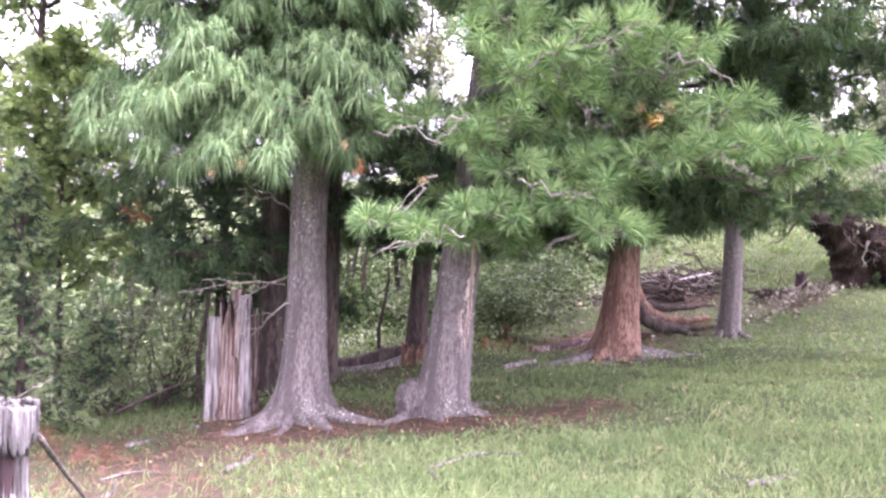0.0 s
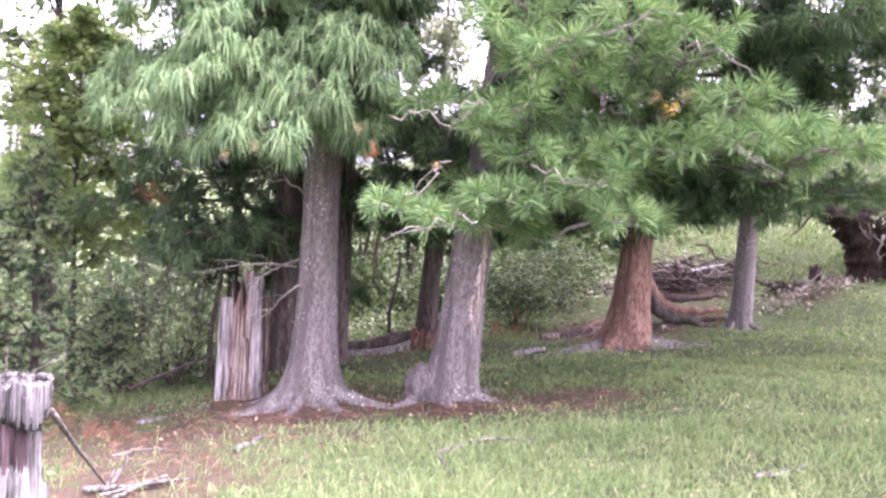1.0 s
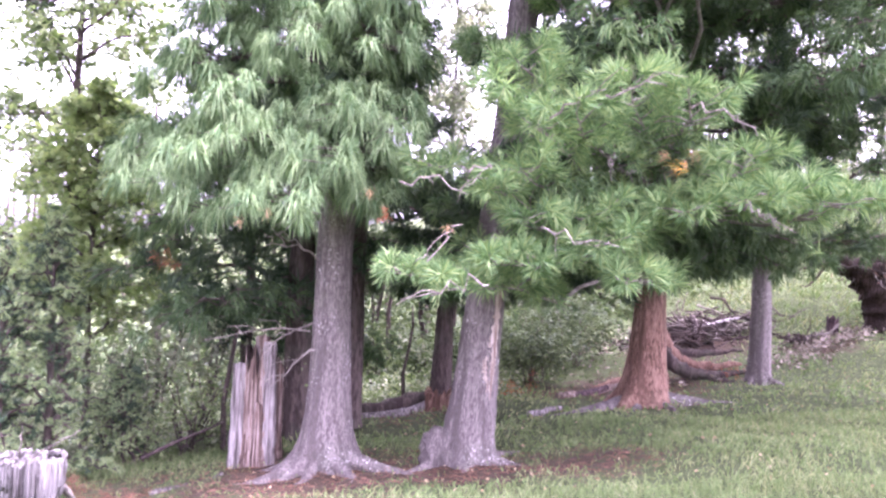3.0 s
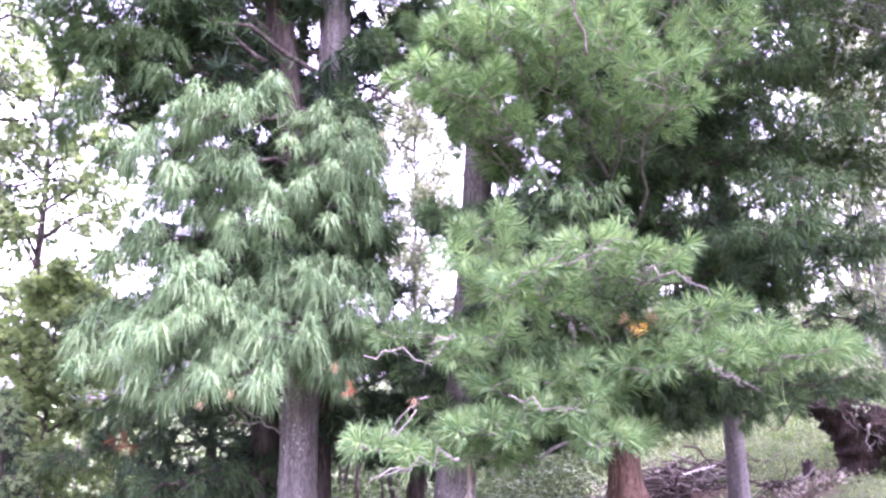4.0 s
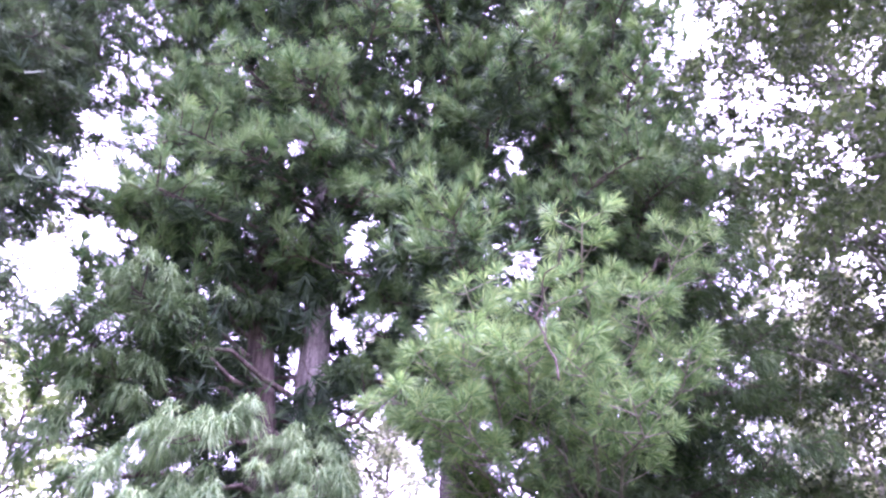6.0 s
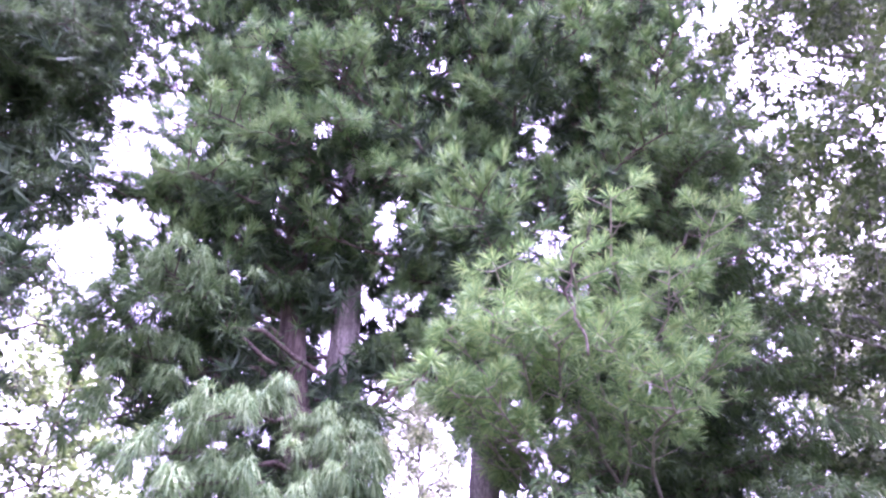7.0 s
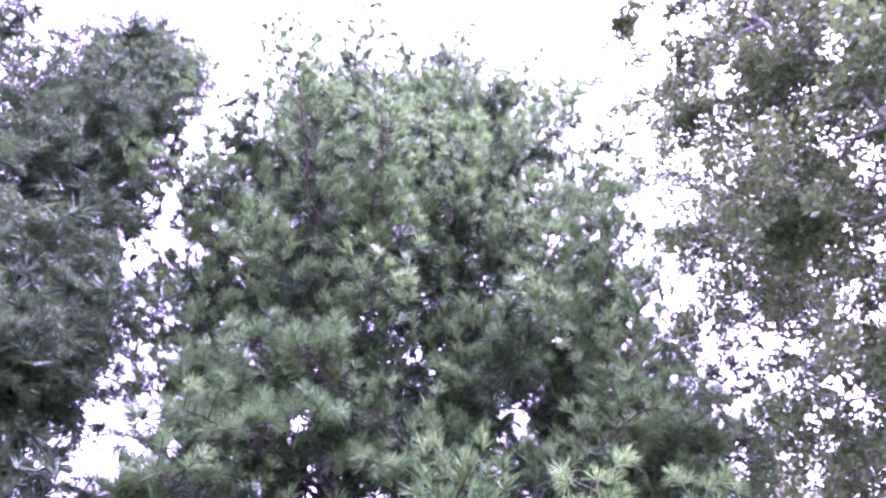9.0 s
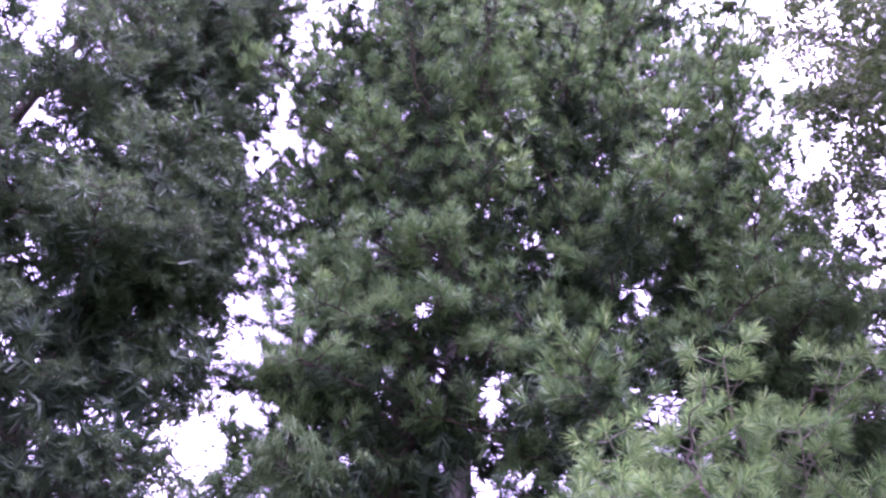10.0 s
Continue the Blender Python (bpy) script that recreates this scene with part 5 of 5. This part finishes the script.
def uprooted():
    """An overturned root plate: a leaning wall of dark earth, its roots sprawling over the edge."""
    t = thing("uprooted_tree", on(7.65, 14.48), "uprooted tree with dark leaning root plate and twisted roots", "fallen tree")
    t.rotation_euler = (0, 0, radians(-27.8))
    for k, (path, radii, flat) in enumerate((
            (((0.1, 0.1, -0.15), (0.12, 0.05, 0.35), (0.0, 0.0, 0.75), (-0.3, -0.05, 1.08), (-0.7, -0.1, 1.25), (-0.92, -0.12, 1.2)), (0.34, 0.33, 0.34, 0.27, 0.15, 0.06), 0.6),
            (((-0.5, 0.05, 1.12), (0.0, 0.0, 1.1), (0.4, 0.0, 0.85), (0.75, 0.0, 0.45), (0.9, 0.0, 0.05)), (0.12, 0.26, 0.32, 0.28, 0.2), 0.6))):
        p, u = np.array(path), np.linspace(0, len(path) - 1, 34)
        q = np.stack([np.interp(u, np.arange(len(path)), p[:, c]) for c in range(3)], -1)
        g = Geo()
        tube(g, q, np.interp(u, np.arange(len(path)), radii) * (1 + 0.1 * np.sin(u * 7 + k)), 26, 0.24)
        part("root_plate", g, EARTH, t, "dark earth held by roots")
    for k in range(44):
        f = rng.uniform(0, 1)
        c = np.array([-0.85 + 1.5 * f, rng.uniform(-0.3, -0.1), 1.26 - 0.15 * f - 0.4 * f * f + rng.normal(0, 0.06)])
        if k % 3 == 0:
            e = c + [rng.uniform(-0.25, 0.15), rng.uniform(-0.2, 0.1), rng.uniform(-0.5, -0.15)]
        else:
            e = c + [rng.uniform(0.25, 0.75), rng.uniform(-0.3, 0.05), rng.uniform(-0.55, -0.05) * (0.4 + f)]
        g = Geo()
        tube(g, bend(c, e, rng.uniform(-0.02, 0.1), 8, 0.03), np.linspace(rng.uniform(0.015, 0.04), 0.006, 8), 6, 0.1)
        part("root", g, (BARK_DARK, TWIG, LIMB, BARK_DARK, BARK_RED)[k % 5], t)
    for e, bow in (((-2.15, 0.1, 0.9), -0.06), ((-1.35, 0.0, 0.75), -0.15), ((0.1, -0.3, 1.05), 0.08)):
        g = Geo()
        tube(g, bend((-0.85, -0.1, 1.24), e, bow, 10, 0.02), np.linspace(0.03, 0.008, 10), 6, 0.1)
        part("root", g, LIMB if e[0] < 0 else TWIG, t)
    g = Geo()
    tube(g, bend((0.5, 0.4, 0.8), (5.5, 3.4, 0.9), 0, 8, 0.03), np.linspace(0.24, 0.13, 8), 16, 0.05)
    part("trunk", g, GREY_WOOD, t, "silver fallen trunk")
    stump(6.85, 14.55, 0.42, 0.1, "small torn dark stump beside the uprooted tree", ROT, 0.5, 20)


uprooted()


def torn_trunk():
    """A reddish stem behind the large pine, its buttress roots laid bare and sprawling downhill."""
    t = thing("dead_pine_trunk", on(3.1, 12.6), "red-brown dead stem with bare arching roots", "dead tree")
    part("trunk", trunk_mesh([(0, 0, -0.15), (0.0, 0, 0.5), (0.03, 0.05, 1.3), (0.0, 0.1, 2.2)], [0.2, 0.16, 0.13, 0.11], 30, 0.16, 4), BARK_RED, t, "red-brown stem")
    for path, radii in ((((0.05, 0.0, 0.95), (0.16, -0.03, 0.55), (0.42, -0.05, 0.3), (0.85, 0.0, 0.22), (1.45, 0.15, 0.24)), (0.1, 0.13, 0.11, 0.075, 0.03)),
                        (((0.08, -0.08, 0.6), (0.25, -0.15, 0.3), (0.55, -0.15, 0.14), (1.1, -0.05, 0.12), (1.7, 0.1, 0.15)), (0.09, 0.12, 0.1, 0.06, 0.025)),
                        (((0.1, 0.1, 0.6), (0.4, 0.15, 0.45), (0.9, 0.3, 0.4), (1.6, 0.5, 0.42)), (0.08, 0.08, 0.055, 0.02)),
                        (((0.0, -0.1, 0.45), (0.05, -0.25, 0.2), (0.1, -0.5, -0.05)), (0.12, 0.1, 0.05)),
                        (((-0.1, -0.05, 0.3), (-0.4, -0.2, 0.1), (-1.0, -0.45, 0.02)), (0.12, 0.09, 0.04)),
                        (((0.5, -0.1, 0.2), (0.9, -0.35, 0.1), (1.3, -0.4, 0.03)), (0.06, 0.05, 0.015))):
        p, u = np.array(path), np.linspace(0, len(path) - 1, 22)
        q = np.stack([np.interp(u, np.arange(len(path)), p[:, c]) for c in range(3)], -1)
        q[1:-1] = (q[:-2] + q[1:-1] + q[2:]) / 3
        q[1:-1] += rng.normal(0, 0.008, (20, 3))
        q[:, 2] += [0.5 * float(height(3.1 + a, 12.6 + b) - t.location[2]) for a, b in q[:, :2]]
        g = Geo()
        tube(g, q, np.interp(u, np.arange(len(path)), radii) * (1 + 0.08 * np.sin(u * 9)), 12, 0.16)
        part("root", g, BARK_RED if radii[0] > 0.09 else BARK_DARK, t, "bare root")


torn_trunk()


def brush_heap(x, y, n, wide, tall):
    t = thing("brush_heap", on(x, y), "heap of dead dark branches on the slope", "brush heap")
    for k in range(n):
        c = np.array([rng.normal(0, wide * 0.5), rng.normal(0, wide * 0.3), 0.0])
        c[2] = float(height(x + c[0], y + c[1])) - t.location[2] + tall * rng.uniform(0.02, 1) * math.exp(-(c[0] / wide) ** 2)
        d = unit(rng.normal(0, 1, 3) * [1, 0.5, 0.22]) * rng.uniform(0.25, 0.7)
        g = Geo()
        tube(g, bend(c - d, c + d, rng.uniform(-0.04, 0.06), 6, 0.05), np.linspace(rng.uniform(0.012, 0.035), 0.006, 6), 6, 0.1)
        part("branch", g, TWIG if k % 11 == 0 else (BARK_DARK, EARTH, BARK_DARK, LIMB)[k % 4], t)


brush_heap(4.6, 15.6, 210, 1.5, 0.42)
brush_heap(6.2, 14.3, 16, 0.5, 0.15)


def dead_tuft(place, needles, label, n=5, size=0.12, spread=(0.05, 0.05, 0.05)):
    """A dead spray of needles caught on a bough, or lying flat on the ground."""
    t = thing("dead_needle_spray", place, label, "needles")
    g = Geo()
    at = rng.normal(0, 1, (n, 3)) * spread
    flat = 0.12 if spread[2] < 0.04 else 1.0
    tufts(g, at, rng.normal(0, 1, (n, 3)) * [1, 1, flat] + [0, 0, -0.3 * flat], size, 22, 0.0038, 5, 80, 0.4)
    part("needles", g, needles, t, "", False)


dead_tuft((1.63, 5.38, 2.34), GOLD_NEEDLES, "yellowed spray of pine needles on a bough", 1, 0.13)
dead_tuft((1.45, 5.4, 2.4), TAN_NEEDLES, "dry tan spray of pine needles on a bough", 2, 0.1)
dead_tuft((-0.65, 5.95, 1.92), RUST_NEEDLES, "rust-coloured dead spray on a bough", 4, 0.06, (0.018, 0.018, 0.045))
dead_tuft((-0.12, 5.35, 1.9), TAN_NEEDLES, "dry tan spray of pine needles on a bough", 1, 0.09)
for place in [(-1.75, 5.75, 1.87), (-2.28, 5.85, 1.96), (-0.79, 5.9, 2.13), (-1.51, 5.75, 1.94)]:
    dead_tuft(place, TAN_NEEDLES, "dry tan needles hanging from a bough", 1, 0.09)
dead_tuft(on(0.95, 12.4, 0.12), RUST_NEEDLES, "rust-coloured dead spruce spray on the ground", 16, 0.14, (0.14, 0.1, 0.07))
dead_tuft(on(-2.75, 6.25, 0.07), DULL_NEEDLES, "brown dead spruce spray on the ground", 18, 0.12, (0.2, 0.16, 0.03))
dead_tuft(on(-3.45, 6.7, 0.1), DULL_NEEDLES, "dull brown dead spruce spray on the ground", 18, 0.12, (0.2, 0.15, 0.03))
dead_tuft((-3.15, 7.9, 1.5), RUST_NEEDLES, "rust-coloured dead spray on a bough", 6, 0.13)
dead_tuft(on(4.3, 12.6, 0.06), RUST_NEEDLES, "rust-coloured dead spruce spray on the ground", 18, 0.12, (0.25, 0.15, 0.03))


def sapling(x, y, tall, lab):
    t = thing("sapling", on(x, y), lab, "sapling")
    g = Geo()
    p = np.array([(0, 0, -0.1), (-0.03, 0, 0.3 * tall), (0.04, 0, 0.55 * tall), (0.1, 0.03, 0.8 * tall), (0.08, 0, tall)])
    tube(g, p, [0.035, 0.03, 0.026, 0.02, 0.01], 7, 0.1)
    part("trunk", g, BARK_DARK, t)


sapling(-2.75, 8.9, 1.9, "thin crooked dark sapling beside the stump")
sapling(-0.95, 12.6, 1.6, "thin pale sapling in the undergrowth")

# the outer boughs of the large pine on its open side
hero(large_pine, LARGE_PINE_LINE, [(3.65, 7.79, 11.79, 0.75), (3.68, 7.55, 10.33, 0.75), (3.81, 7.26, 9.04, 0.75), (3.68, 7.11, 8.08, 0.75), (3.1, 7.38, 9.2, 0.75), (3.19, 7.12, 8.12, 0.75), (3.68, 7.99, 13.48, 0.75), (3.18, 7.12, 7.42, 0.75), (2.73, 7.73, 10.6, 0.75)], HIGH, LIMB, GREEN_NEEDLES, 0.6, 0.1, 1.2, 0.35)
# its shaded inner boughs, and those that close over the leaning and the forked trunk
hero(large_pine, LARGE_PINE_LINE, [(1.68, 9.0, 8.1, 0.7), (1.44, 9.0, 9.93, 0.7), (1.64, 9.0, 5.27, 0.6), (2.0, 9.0, 7.16, 0.7), (1.67, 9.0, 10.9, 0.7), (2.1, 9.0, 5.73, 0.6), (1.3, 8.8, 9.5, 0.7), (2.05, 8.8, 9.24, 0.7)], dict(SHADE, start=0.3), LIMB, DARK_SHADED_NEEDLES, 0.3, 0.1, 1.3, 0.2)
hero(leaning_pine, LEANING_PINE_LINE, [(0.6, 6.6, 8.7, 0.5), (0.65, 6.6, 11.5, 0.55), (0.74, 6.6, 9.72, 0.5), (0.58, 6.6, 9.2, 0.5)], HIGH, LIMB, GREEN_NEEDLES, 0.4, 0.1, 1.2, 0.2)
hero(forked_pine, FORKED_PINE_LINE, [(-1.72, 6.85, 6.1, 0.3), (-1.11, 6.85, 6.65, 0.25), (-0.6, 6.85, 5.26, 0.2)], dict(SHADE, start=0.4), LIMB, DARK_SHADED_NEEDLES, 0.3, 0.08, 0.8, 0.5)
